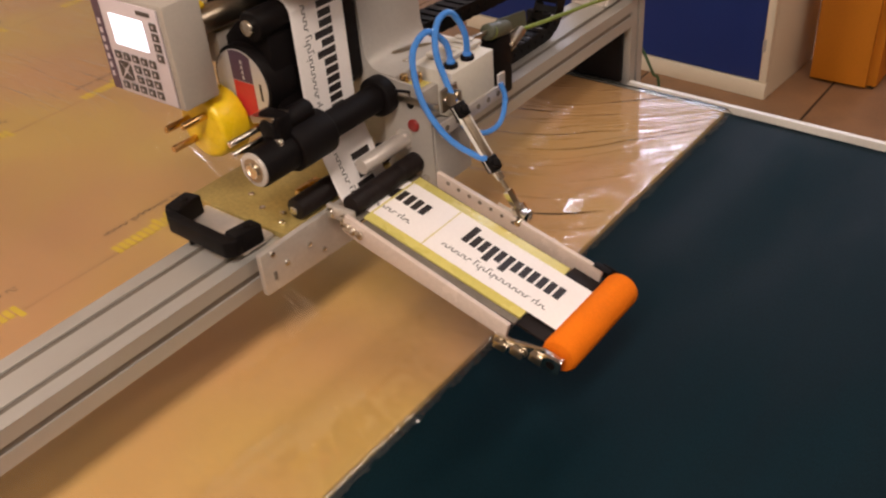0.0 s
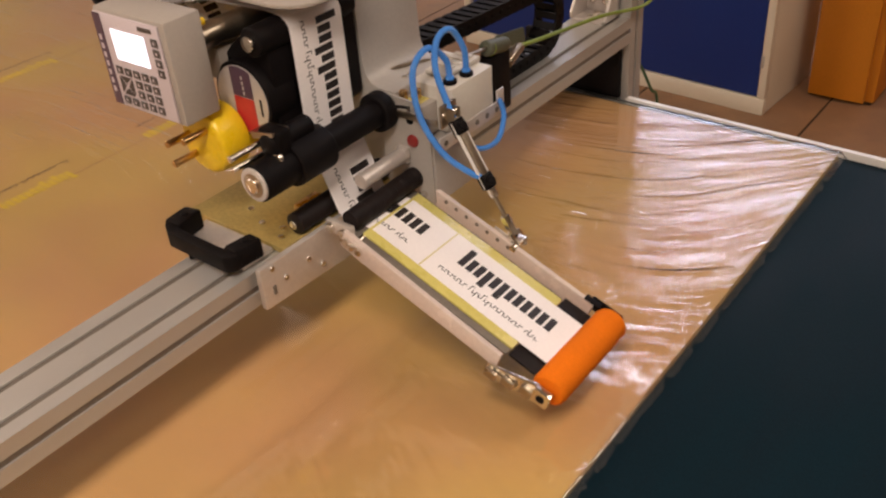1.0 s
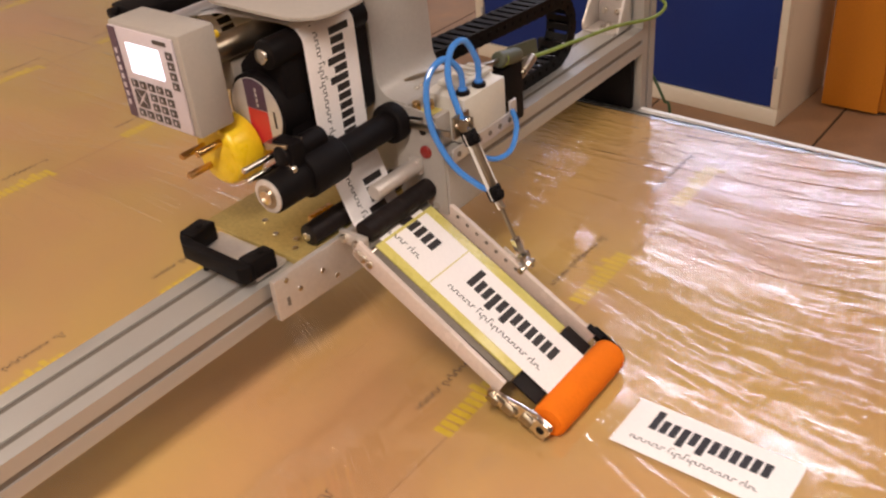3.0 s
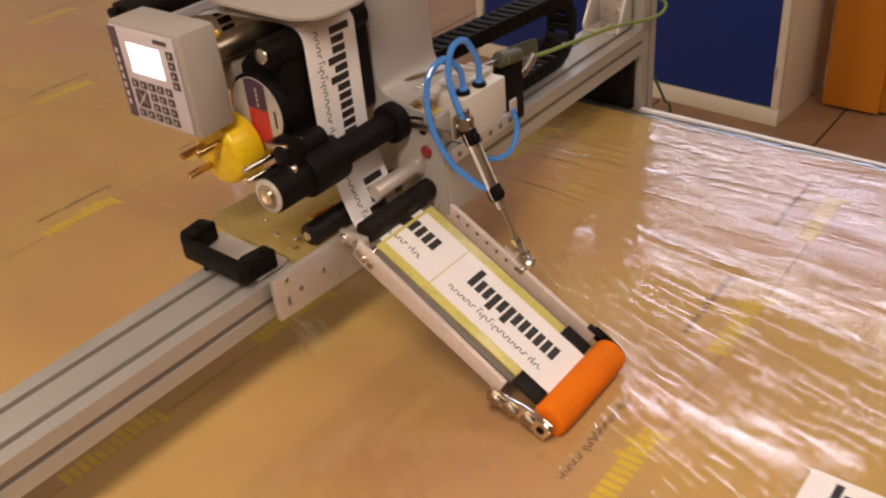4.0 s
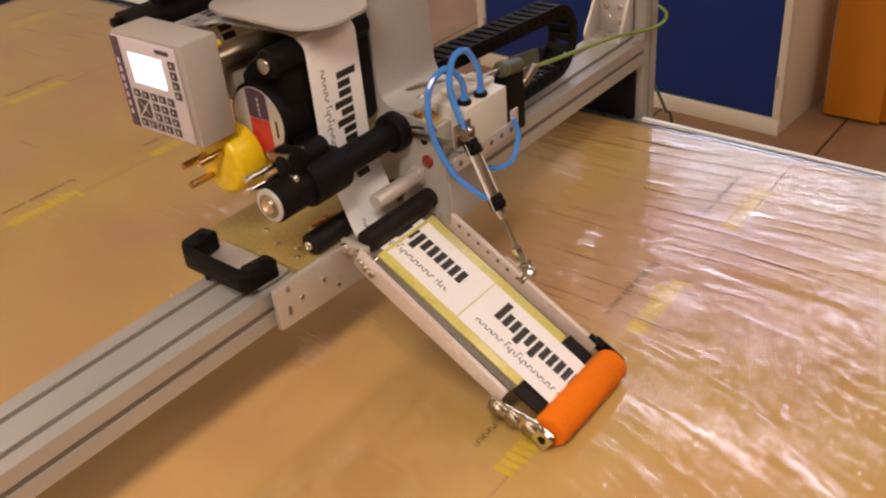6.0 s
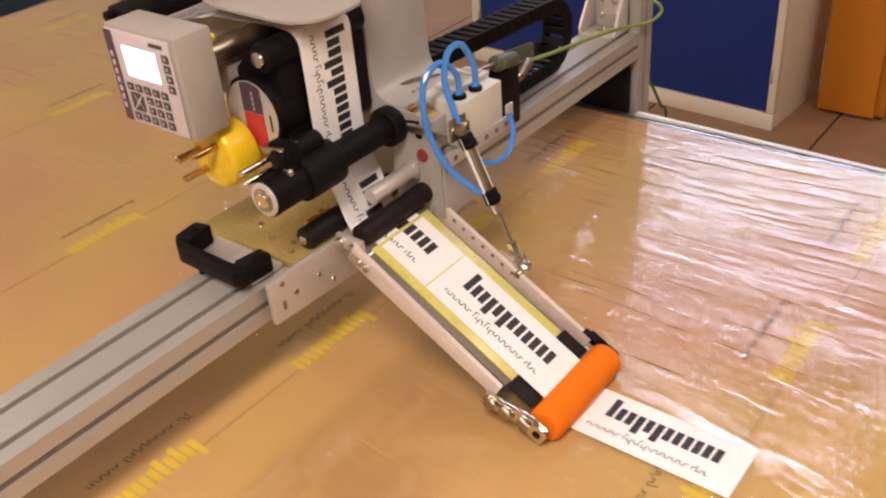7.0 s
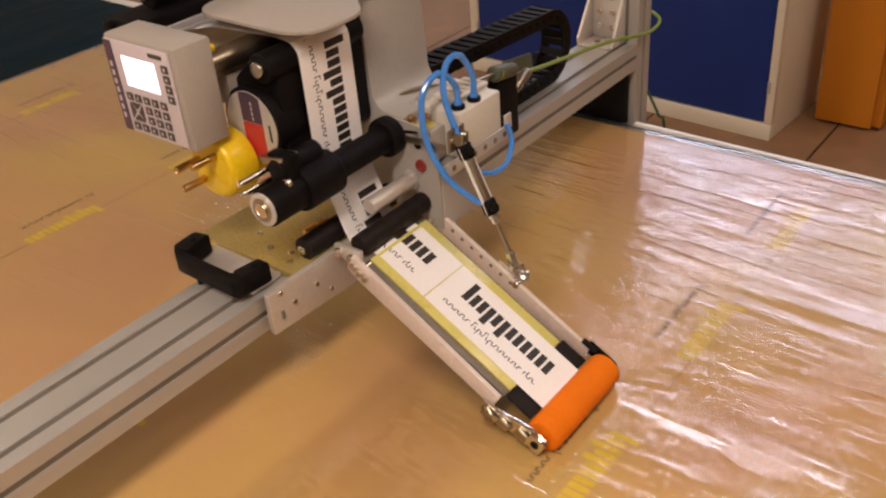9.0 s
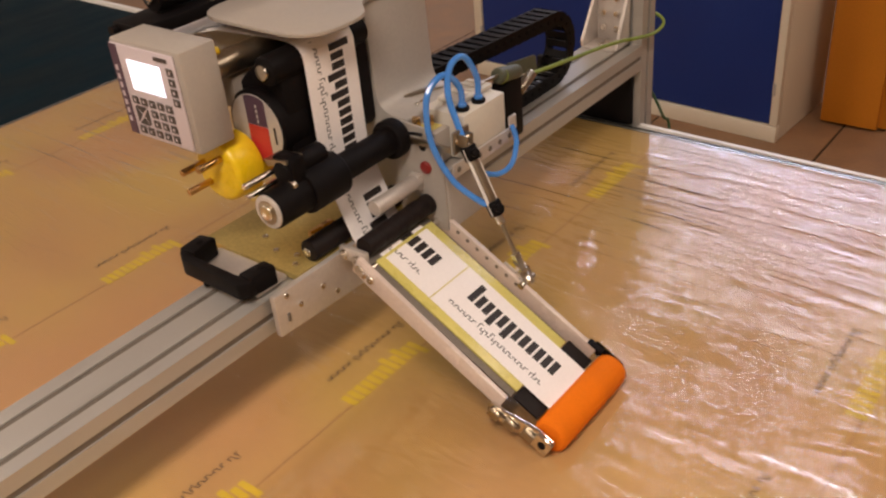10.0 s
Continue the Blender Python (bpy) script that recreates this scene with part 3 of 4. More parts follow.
    # rollers
    r1 = part("guide_roller", rod((-0.700, 0.537, 0.253), (-0.700, 0.610, 0.253), 0.0215, n=32, bevel=0.002), BLACK, head, "black guide roller with a pale end ring")
    part("end_ring", rod((-0.700, 0.5375, 0.253), (-0.700, 0.5345, 0.253), 0.0195, n=28, bevel=0.001), STICKER_GREY, r1, "pale grey end ring")
    part("axle_end", rod((-0.700, 0.5345, 0.253), (-0.700, 0.5310, 0.253), 0.009, n=16, bevel=0.001), STEEL, r1)
    part("axle_washer", rod((-0.700, 0.5346, 0.253), (-0.700, 0.5335, 0.253), 0.014, n=20), SHAFT, r1)
    part("roller_core", rod((-0.700, 0.610, 0.253), (-0.700, 0.730, 0.253), 0.0165, n=28), BLACK, r1)
    part("roller_flange", rod((-0.700, 0.728, 0.253), (-0.700, 0.7475, 0.253), 0.0245, n=32, bevel=0.004), BLACK, r1)
    part("clamp_collar", rod((-0.700, 0.585, 0.253), (-0.700, 0.640, 0.253), 0.0268, n=32, bevel=0.003), BLACK, r1, "black clamp collar")
    nip = part("nip_roller", rod((-0.706, 0.566, 0.283), (-0.706, 0.628, 0.283), 0.0125, n=24, bevel=0.002), BLACK, head)
    part("nip_bracket", box(-0.722, -0.690, 0.570, 0.590, 0.262, 0.300, 0.004), BLACK, nip)
    part("nip_tab", prism(round_poly([(-0.728, 0.286), (-0.696, 0.295), (-0.696, 0.299), (-0.732, 0.294)], 0.001), "y", 0.568, 0.592), SHAFT, nip, "bent steel tab")
    screw("screw", (-0.692, 0.5695, 0.272), (0, -1, 0), nip, 0.0058, 0.005)
    for z in (0.268, 0.281):
        part("guide_pin", rod((-0.722, 0.527, z), (-0.722, 0.60, z), 0.0035, n=12, bevel=0.001), STEEL, head, "bright steel pin")
    r2 = part("lower_roller", rod((-0.7125, 0.590, 0.1695), (-0.7125, 0.745, 0.1695), 0.0135, n=28, bevel=0.0015), RUBBER, head, "black lower roller")
    screw("screw", (-0.7125, 0.590, 0.1695), (0, -1, 0), r2, 0.0055, 0.004)
    r3 = part("pivot_roller", rod((-0.660, 0.6275, 0.1705), (-0.660, 0.752, 0.1705), 0.0125, n=28, bevel=0.001), RUBBER, head, "ribbed black pivot roller")
    for k in range(5):
        y = 0.640 + k * 0.0245
        part("rib", rod((-0.660, y, 0.1705), (-0.660, y + 0.012, 0.1705), 0.0129, n=28, bevel=0.0006), RUBBER, r3)
    part("pressure_bar", rod((-0.672, 0.664, 0.2005), (-0.672, 0.744, 0.2005), 0.0098, n=24, bevel=0.001), PLATE, head, "short round aluminium bar")
    part("bar_post", box(-0.680, -0.664, 0.7380, 0.7465, 0.190, 0.2105, 0.001), PLATE, head)
    top = part("top_roller", rod((-0.742, 0.600, 0.380), (-0.742, 0.748, 0.380), 0.0165, n=28, bevel=0.002), BLACK, head, "black top roller")
    screw("screw", (-0.742, 0.600, 0.380), (0, -1, 0), top, 0.0085, 0.006)
    # drive unit with a round sticker
    body = round_poly([(-0.812, 0.262), (-0.731, 0.262), (-0.731, 0.372), (-0.750, 0.394), (-0.785, 0.370), (-0.812, 0.345)], [0.03, 0.016, 0.014, 0.012, 0.01, 0.02], 6)
    unit = part("drive_unit", prism(body, "y", 0.612, 0.748, 0.002), BLACK, head, "black drive unit with a round sticker")
    c = Vector((-0.772, 0.6, 0.309))
    part("collar", rod((c.x, 0.600, c.z), (c.x, 0.640, c.z), 0.0445, n=40, bevel=0.002), BLACK, unit)
    disc = [(0.0400 * math.cos(a), 0.0400 * math.sin(a)) for a in (2 * math.pi * k / 48 for k in range(48))]
    part("sticker", prism([(c.x + u, c.z + v) for u, v in disc], "y", 0.5990, 0.6002), STICKER_GREY, unit, "round silver sticker with black and red bands")

    def band(x0, x1, z0, z1):
        pts = []
        for k in range(9):
            x = x0 + (x1 - x0) * k / 8
            pts.append((x, min(z1, math.sqrt(max(0, 0.0392 ** 2 - x * x)))))
        low = [(x, max(z0, -math.sqrt(max(0, 0.0392 ** 2 - x * x)))) for x, _ in pts[::-1]]
        return [(c.x + u, c.z + v) for u, v in pts + low]
    part("sticker_band", prism(band(-0.013, 0.019, 0.004, 0.05), "y", 0.5984, 0.5989), PURPLE, unit, "dark printed band")
    part("sticker_band", prism(band(-0.013, 0.019, -0.05, 0.003), "y", 0.5984, 0.5989), STICKER_RED, unit, "red printed band")
    for k in range(4):
        part("sticker_stroke", box(c.x + 0.004, c.x + 0.0065, 0.5978, 0.5983, c.z + 0.007 + k * 0.006, c.z + 0.011 + k * 0.006), STICKER_GREY, unit)
    part("sticker_stroke", box(c.x + 0.028, c.x + 0.031, 0.5984, 0.5989, c.z - 0.014, c.z + 0.006), INK, unit)
    # shafts and rear bars
    part("shaft", rod((-0.806, 0.572, 0.379), (-0.806, 0.749, 0.379), 0.0145, n=28, bevel=0.001), SHAFT, head, "dull steel shaft")
    part("shaft_block", box(-0.834, -0.80, 0.60, 0.64, 0.325, 0.362, 0.002), SHEET, head, "pale block below the shaft")
    part("yellow_plug", rod((-0.800, 0.575, 0.398), (-0.800, 0.590, 0.398), 0.0045, n=12, bevel=0.001), YELLOW, head)
    rear = part("rear_bar", box(-0.945, -0.888, 0.562, 0.749, 0.4035, 0.4195, 0.003), BLACK, head, "black rear bar")
    part("bar_tip", rod((-0.935, 0.562, 0.4115), (-0.935, 0.552, 0.4115), 0.006, n=12, bevel=0.001), BLACK, rear)
    part("rear_roller", rod((-0.915, 0.600, 0.4395), (-0.915, 0.749, 0.4395), 0.0185, n=24, bevel=0.002), BLACK, head, "black rear roller")
    screw("screw", (-0.915, 0.600, 0.4395), (0, -1, 0), rear, 0.008, 0.005)
    part("bar_nut", rod((-0.893, 0.665, 0.4195), (-0.893, 0.665, 0.4250), 0.006, n=6, bevel=0.0008), STEEL, rear)
    part("spool", rod((-0.950, 0.640, 0.340), (-0.950, 0.7495, 0.340), 0.0395, n=32, bevel=0.001), PAPER, head, "paper label spool")
    # yellow knob with brass pins
    k = part("yellow_knob", rod((-0.806, 0.597, 0.264), (-0.806, 0.558, 0.264), 0.040, 0.037, n=36, bevel=0.006), YELLOW, head, "yellow nylon hub with brass pins")
    part("hub_neck", rod((-0.806, 0.749, 0.264), (-0.806, 0.597, 0.264), 0.030, n=28), YELLOW, k)
    for a in (60, 160, 225):
        x, z = -0.806 + 0.022 * math.cos(radians(a)), 0.264 + 0.022 * math.sin(radians(a))
        part("brass_pin", rod((x, 0.56, z), (x, 0.525, z), 0.0042, n=12, bevel=0.0012), BRASS, k, "brass pin")
    # handle
    hd = part("handle", prism(round_poly([(-0.722, 0.490), (-0.820, 0.492), (-0.838, 0.503), (-0.838, 0.512), (-0.815, 0.506), (-0.740, 0.505), (-0.716, 0.512), (-0.713, 0.500)], 0.003, 3), "z", 0.1565, 0.1770, 0.002), BLACK, head, "black plastic grab handle")
    part("handle_end", prism(round_poly([(-0.738, 0.505), (-0.716, 0.503), (-0.7125, 0.540), (-0.733, 0.540)], 0.004, 3), "z", 0.1545, 0.1795, 0.003), BLACK, hd)
    part("handle_end", prism(round_poly([(-0.841, 0.505), (-0.816, 0.507), (-0.821, 0.545), (-0.845, 0.540)], 0.004, 3), "z", 0.1545, 0.1795, 0.003), BLACK, hd)
    part("handle_bolt", rod((-0.79, 0.498, 0.1565), (-0.79, 0.498, 0.149), 0.004, n=10), BLACK, hd)
    for x in (-0.724, -0.830):
        screw("screw", (x, 0.527, 0.1800), (0, 0, 1), hd, 0.0045, 0.001, BLACK)


build_head()

# ---- control panel ----
panel = thing("control_box", (-0.836, 0.548, 0.305), "light grey control box with lit screen and keypad", "control box")


def build_panel():
    x0, x1, y0, y1, z0, z1 = -0.899, -0.779, 0.522, 0.573, 0.305, 0.420
    part("case", box(x0, x1, y0 + 0.003, y1, z0, z1, 0.003), SHEET, panel, "light grey enclosure")
    face = part("front_panel", box(x0 + 0.003, x1 - 0.008, y0, y0 + 0.0025, z0 + 0.004, z1 - 0.004, 0.001), KEYPAD, panel, "pale membrane keypad")
    part("side_stripe", box(x0 + 0.003, x0 + 0.016, y0 - 0.0007, y0 - 0.0001, z0 + 0.005, z1 - 0.005), PURPLE, face, "purple stripe")
    for k in range(7):
        part("stroke", box(x0 + 0.007, x0 + 0.011, y0 - 0.0013, y0 - 0.0008, z0 + 0.020 + k * 0.010, z0 + 0.026 + k * 0.010), KEYPAD, face)
    part("stroke", box(x1 - 0.040, x1 - 0.018, y0 - 0.0007, y0 - 0.0001, z1 - 0.0130, z1 - 0.0085), KEY, face, "small dark printed bar")
    part("screen", box(x0 + 0.030, x1 - 0.034, y0 - 0.0009, y0 - 0.0001, z0 + 0.0615, z0 + 0.0955, 0.0003), LCD, face, "lit white screen")

    def key(cx, cz, w=0.0112, h=0.0092):
        kk = part("key", box(cx - w / 2, cx + w / 2, y0 - 0.0012, y0 - 0.0001, cz - h / 2, cz + h / 2, 0.0006, seg=1), KEY, face)
        box_mark = box(cx - 0.0012, cx + 0.0012, y0 - 0.0016, y0 - 0.0013, cz - 0.0016, cz + 0.0016)
        part("mark", box_mark, KEYPAD, kk)
    for r in range(4):
        key(x1 - 0.0165, z0 + 0.0925 - r * 0.0112)
    for r in range(4):
        for cc in range(5):
            if r in (1, 2) and cc < 2:
                continue
            key(x0 + 0.0275 + cc * 0.0148, z0 + 0.0485 - r * 0.0118)
    cx, cz = x0 + 0.0345, z0 + 0.0310
    for dx, dz in ((0, 1), (1, 0), (0, -1), (-1, 0)):
        tri = [(cx + dx * 0.003, cz + dz * 0.003), (cx + dx * 0.0105 + dz * 0.009, cz + dz * 0.0105 + dx * 0.009), (cx + dx * 0.0105 - dz * 0.009, cz + dz * 0.0105 - dx * 0.009)]
        part("arrow_key", prism(tri, "y", y0 - 0.0012, y0 - 0.0001), KEY, face)
    part("bracket", box(-0.86, -0.815, 0.573, 0.585, 0.355, 0.395, 0.002), HOUSING_PAINT, panel)


build_panel()

# ---- valve block, cable chain, wiring ----
valve = thing("valve_block", (-0.65, 0.807, 0.222), "cream pneumatic valve with two blue tubes", "valve")


def build_valve():
    part("body", box(-0.682, -0.620, 0.779, 0.862, 0.2235, 0.2815, 0.002), VALVE, valve)
    coil = part("solenoid", box(-0.681, -0.642, 0.7505, 0.7785, 0.2240, 0.2660, 0.002), SHEET, valve, "grey solenoid block with brass fittings")
    part("label_strip", box(-0.672, -0.650, 0.7550, 0.7745, 0.2662, 0.2667), LINER, coil)
    for x, y, z in ((-0.664, 0.769, 0.2665), (-0.676, 0.758, 0.2665)):
        part("brass_fitting", rod((x, y, z), (x, y, z + 0.011), 0.0052, n=14, bevel=0.001), BRASS, coil, "small brass fitting")
    part("wire_lead", hose([(-0.662, 0.7495, 0.262), (-0.655, 0.738, 0.268), (-0.652, 0.728, 0.274), (-0.656, 0.716, 0.279)], 0.0019), BLACK, coil, "thin black lead")
    part("cap", box(-0.676, -0.640, 0.80, 0.866, 0.2822, 0.2880, 0.0015), VALVE, valve)
    for k in range(4):
        part("cap_rib", box(-0.672, -0.646, 0.818 + k * 0.012, 0.823 + k * 0.012, 0.2882, 0.2905, 0.0005), VALVE, valve)
    for x, y in ((-0.633, 0.794), (-0.630, 0.822)):
        f = part("fitting", rod((x, y, 0.2815), (x, y, 0.2865), 0.0085, n=20, bevel=0.001), BLACK, valve, "dark push-in fitting")
        part("collar", rod((x, y, 0.2865), (x, y, 0.2905), 0.0055, n=16, bevel=0.0008), TUBE, f)
    pl = part("mount_plate", box(-0.6195, -0.6165, 0.748, 0.872, 0.214, 0.232, 0.0008), PLATE, valve, "perforated steel mounting plate")
    for k in range(6):
        part("plate_hole", rod((-0.6165, 0.758 + k * 0.021, 0.223), (-0.6158, 0.758 + k * 0.021, 0.223), 0.0036, n=12), ALU_DARK, pl)
    part("plate_ear", box(-0.6195, -0.6165, 0.866, 0.880, 0.226, 0.246, 0.0008), PLATE, pl)
    for y, z in ((0.768, 0.262), (0.775, 0.240)):
        screw("screw", (-0.620, y, z), (1, 0, 0), valve, 0.003, 0.0015)


build_valve()

chain = thing("cable_chain", (-0.745, 1.05, BZ1), "black plastic cable chain looping over the beam", "cable chain")


def build_chain():
    r, y_end, z_low = 0.0485, 1.177, BZ1 + 0.0125
    pts = []
    pitch = 0.0195
    lower, upper = 0.28, 0.40
    arc = math.pi * r
    n = int((lower + arc + upper) / pitch)
    link = None
    for i in range(n):
        s = i * pitch
        if s < lower:
            y, z, ang = y_end - lower + s, z_low, 0.0
        elif s < lower + arc:
            a = (s - lower) / r
            y, z, ang = y_end + r * math.sin(a), z_low + r - r * math.cos(a), a
        else:
            d = s - lower - arc
            y, z, ang = y_end - d, z_low + 2 * r + 0.05 * d, math.pi
        m = Matrix.Translation(Vector((-0.766, y, z)) - ORIGIN[chain]) @ Matrix.Rotation(ang, 4, "X")
        if link is None:
            w = 0.021
            bm = bmesh.new()
            for s0 in (-w, w - 0.004):
                prism(round_poly([(-0.0115, -0.011), (0.0115, -0.011), (0.0115, 0.011), (-0.0115, 0.011)], 0.006, 3), "x", s0, s0 + 0.004, bm=bm)
            box(-w + 0.003, w - 0.003, -0.0055, 0.0055, 0.0085, 0.0108, bm=bm)
            box(-w + 0.003, w - 0.003, -0.0055, 0.0055, -0.0108, -0.0085, bm=bm)
            rod((w, 0, 0), (w + 0.0012, 0, 0), 0.004, n=10, bm=bm)
            link = smooth_mesh(bm, "link", CHAIN, (0, 0, 0))
        ob = new("link", link)
        ob.parent = chain
        ob.matrix_basis = m
    part("end_bracket", box(-0.788, -0.744, 0.870, 0.890, BZ1 + 0.0005, 0.20, 0.003), CHAIN, chain, "black end bracket")


build_chain()

GREY_GREEN = mat("grey_green_plug", (0.085, 0.09, 0.06), 0.45)
plug = thing("cable_plug", (-0.70, 0.985, 0.147), "grey-green cable plug on a black holder beside the valve", "plug")
part("plug_body", rod((-0.700, 0.958, 0.252), (-0.704, 1.012, 0.240), 0.0115, 0.0105, n=18, bevel=0.004), GREY_GREEN, plug)
part("sleeve", rod((-0.700, 1.008, 0.212), (-0.705, 1.050, 0.222), 0.0075, n=14, bevel=0.001), SHAFT, plug, "silver sleeve")
part("flat_lead", prism(round_poly([(1.010, 0.226), (1.012, 0.247), (1.082, 0.237), (1.085, 0.214)], 0.003), "x", -0.722, -0.719), GREY_GREEN, plug, "flat grey-green lead")
part("back_cable", hose([(-0.700, 0.960, 0.252), (-0.698, 0.90, 0.262), (-0.71, 0.83, 0.2805), (-0.722, 0.79, 0.281)], 0.0028), SHAFT, plug, "thin grey cable")
part("tie", rod((-0.7005, 0.966, 0.250), (-0.7008, 0.968, 0.249), 0.0118, n=18), WIRE, plug)
part("holder", box(-0.718, -0.696, 0.966, 1.012, 0.1472, 0.236, 0.003), BLACK, plug, "black holder block")

solid("ground_wire", hose([(-0.702, 1.050, 0.224), (-0.700, 1.10, 0.217), (-0.700, 1.159, 0.209), (-0.700, 1.281, 0.191), (-0.698, 1.40, 0.166), (-0.697, 1.444, 0.166), (-0.700, 1.456, 0.176), (-0.72, 1.456, 0.186), (-0.745, 1.4475, 0.187)], 0.0030),
      WIRE, "green and yellow earth wire running to the post", "wire")
solid("floor_wire", hose([(-0.735, 1.448, 0.060), (-0.718, 1.460, 0.035), (-0.705, 1.485, -0.02), (-0.70, 1.505, -0.06), (-0.695, 1.53, -0.30), (-0.70, 1.54, FLOOR_Z + 0.004)], 0.0028),
      WIRE_DARK, "dark green wire hanging beside the post", "wire")

# blue tubes
CYL_TOP, CYL_Y = Vector((-0.6085, 0.7625, 0.262)), 0.7625
tube_a = solid("air_tube", hose([(-0.633, 0.794, 0.289), (-0.634, 0.792, 0.312), (-0.640, 0.772, 0.332), (-0.645, 0.748, 0.318), (-0.642, 0.738, 0.285), (-0.634, 0.738, 0.250), (-0.613, 0.743, 0.214), (-0.585, 0.752, 0.192), (-0.5755, 0.7575, 0.187)], 0.0039),
               TUBE, "glossy blue air tube looping to the cylinder's lower end", "air tube", "air tubes", at=(-0.633, 0.794, 0.289))
tube_b = solid("air_tube", hose([(-0.630, 0.822, 0.289), (-0.630, 0.821, 0.315), (-0.635, 0.806, 0.343), (-0.637, 0.783, 0.340), (-0.632, 0.768, 0.312), (-0.618, 0.764, 0.278), (-0.6035, 0.7605, 0.252)], 0.0039),
               TUBE, "glossy blue air tube looping to the cylinder's upper end", "air tube", "air tubes", at=(-0.630, 0.822, 0.289))
tube_c = solid("air_tube", hose([(-0.614, 0.866, 0.236), (-0.608, 0.866, 0.215), (-0.604, 0.848, 0.193), (-0.606, 0.822, 0.190), (-0.614, 0.80, 0.200), (-0.618, 0.79, 0.212)], 0.0035),
               TUBE, "short blue air tube below the valve", "air tube", "air tubes")

# ---- swinging arm ----
PIVOT = Vector((-0.662, WYC, 0.165))
DOWN = radians(29.8)
AD, AN = Vector((math.cos(DOWN), 0, -math.sin(DOWN))), Vector((math.sin(DOWN), 0, math.cos(DOWN)))
arm = thing("applicator_arm", PIVOT, "swinging arm with clear rails and an orange roller", "applicator arm")
ARM_M = Matrix(((AD.x, 0, AN.x, PIVOT.x), (0, 1, 0, 0), (AD.z, 0, AN.z, PIVOT.z), (0, 0, 0, 1)))


def on_arm(bm):
    bmesh.ops.transform(bm, matrix=ARM_M, verts=bm.verts)
    return bm


ROLL_A, ROLL_N, ROLL_R = 0.2955, -0.0005, 0.0205


def build_arm():
    near = part("rail", on_arm(prism(round_poly([(0.004, -0.0195), (0.030, -0.0225), (0.234, -0.0215), (0.234, -0.0010), (0.004, 0.0035)], 0.0012, 3), "y", 0.612, 0.618, 0.0006)), CLEAR, arm, "pale clear plastic side rail")
    far = part("rail", on_arm(box(0.004, 0.268, 0.749, 0.755, -0.020, 0.006, 0.001)), CLEAR, arm, "pale clear plastic side rail")
    for k in range(7):
        part("rail_hole", on_arm(rod((0.05 + k * 0.016, 0.7488, 0.0), (0.05 + k * 0.016, 0.7482, 0.0), 0.0026, n=10)), ALU_DARK, far)
    part("liner_tray", on_arm(box(0.006, 0.2355, 0.6220, 0.7375, -0.0060, -0.0035, 0.0006)), ALU_DARK, arm, "thin metal tray under the liner")
    part("peel_plate", on_arm(box(0.2375, 0.2735, 0.624, 0.7415, -0.0062, -0.0030, 0.0008)), RUBBER, arm, "black peel plate")
    part("cross_bar", on_arm(rod((0.020, 0.607, -0.008), (0.020, 0.757, -0.008), 0.005, n=16, bevel=0.001)), STEEL, arm)
    for y, d in ((0.612, -1), (0.755, 1)):
        for a in (0.012, 0.030):
            at = ARM_M @ Vector((a, y, -0.008))
            screw("screw", at, (0, d, 0), near if d < 0 else far, 0.0055, 0.004)
    # link bracket that carries the orange roller on the open side
    br = part("roller_bracket", on_arm(prism(round_poly([(0.224, -0.031), (0.246, -0.030), (0.305, -0.010), (0.305, 0.007), (0.287, 0.007), (0.246, -0.010), (0.224, -0.016)], 0.003, 4), "y", 0.606, 0.6105, 0.0006)), STEEL, arm, "bright steel roller bracket")
    for a, n in ((0.231, -0.0235), (0.245, -0.020), (0.260, -0.015), (0.276, -0.008)):
        part("bolt", on_arm(rod((a, 0.6055, n), (a, 0.6015, n), 0.0045, n=6, bevel=0.0006)), STEEL, br)
        part("washer", on_arm(rod((a, 0.6060, n), (a, 0.6050, n), 0.0062, n=14)), SHAFT, br)
    for a, n in ((0.2345, -0.0225), (0.2555, -0.0165), (0.2775, -0.0085)):
        part("link_block", on_arm(box(a - 0.0075, a + 0.0075, 0.5995, 0.6052, n - 0.0056, n + 0.0056, 0.0016)), SHAFT, br)
    fb = part("roller_bracket", on_arm(box(0.262, 0.303, 0.7575, 0.7605, -0.010, 0.009, 0.001)), BLACK, arm, "black roller bracket")
    part("bracket_foot", on_arm(box(0.255, 0.276, 0.748, 0.7570, 0.0065, 0.0085, 0.0005)), BLACK, fb)
    part("axle", on_arm(rod((ROLL_A, 0.6035, ROLL_N), (ROLL_A, 0.7635, ROLL_N), 0.0045, n=16, bevel=0.0006)), STEEL, arm, "steel axle")
    part("axle_block", on_arm(box(ROLL_A - 0.011, ROLL_A + 0.010, 0.5990, 0.6055, ROLL_N - 0.011, ROLL_N + 0.010, 0.0015)), STEEL, arm, "square steel axle block")
    part("axle_bore", on_arm(rod((ROLL_A, 0.5992, ROLL_N), (ROLL_A, 0.5984, ROLL_N), 0.0050, n=16)), BLACK, arm)
    # lug that the cylinder pushes on
    lug = part("cylinder_lug", on_arm(box(0.140, 0.156, 0.7556, 0.7675, -0.010, 0.012, 0.0015)), STEEL, arm, "steel lug")
    part("lug_plate", on_arm(box(0.118, 0.150, 0.7551, 0.7562, -0.004, 0.010, 0.0003)), PLATE, lug)


build_arm()
ROLL_C = ARM_M @ Vector((ROLL_A, WYC, ROLL_N))
orange = part("orange_roller", rod((ROLL_C.x, 0.6135, ROLL_C.z), (ROLL_C.x, 0.7515, ROLL_C.z), ROLL_R, n=48, bevel=0.006), ORANGE, arm, "orange foam-rubber roller", pivot=ROLL_C)

# ---- pneumatic cylinder ----
CLEVIS = ARM_M @ Vector((0.148, CYL_Y, 0.006))
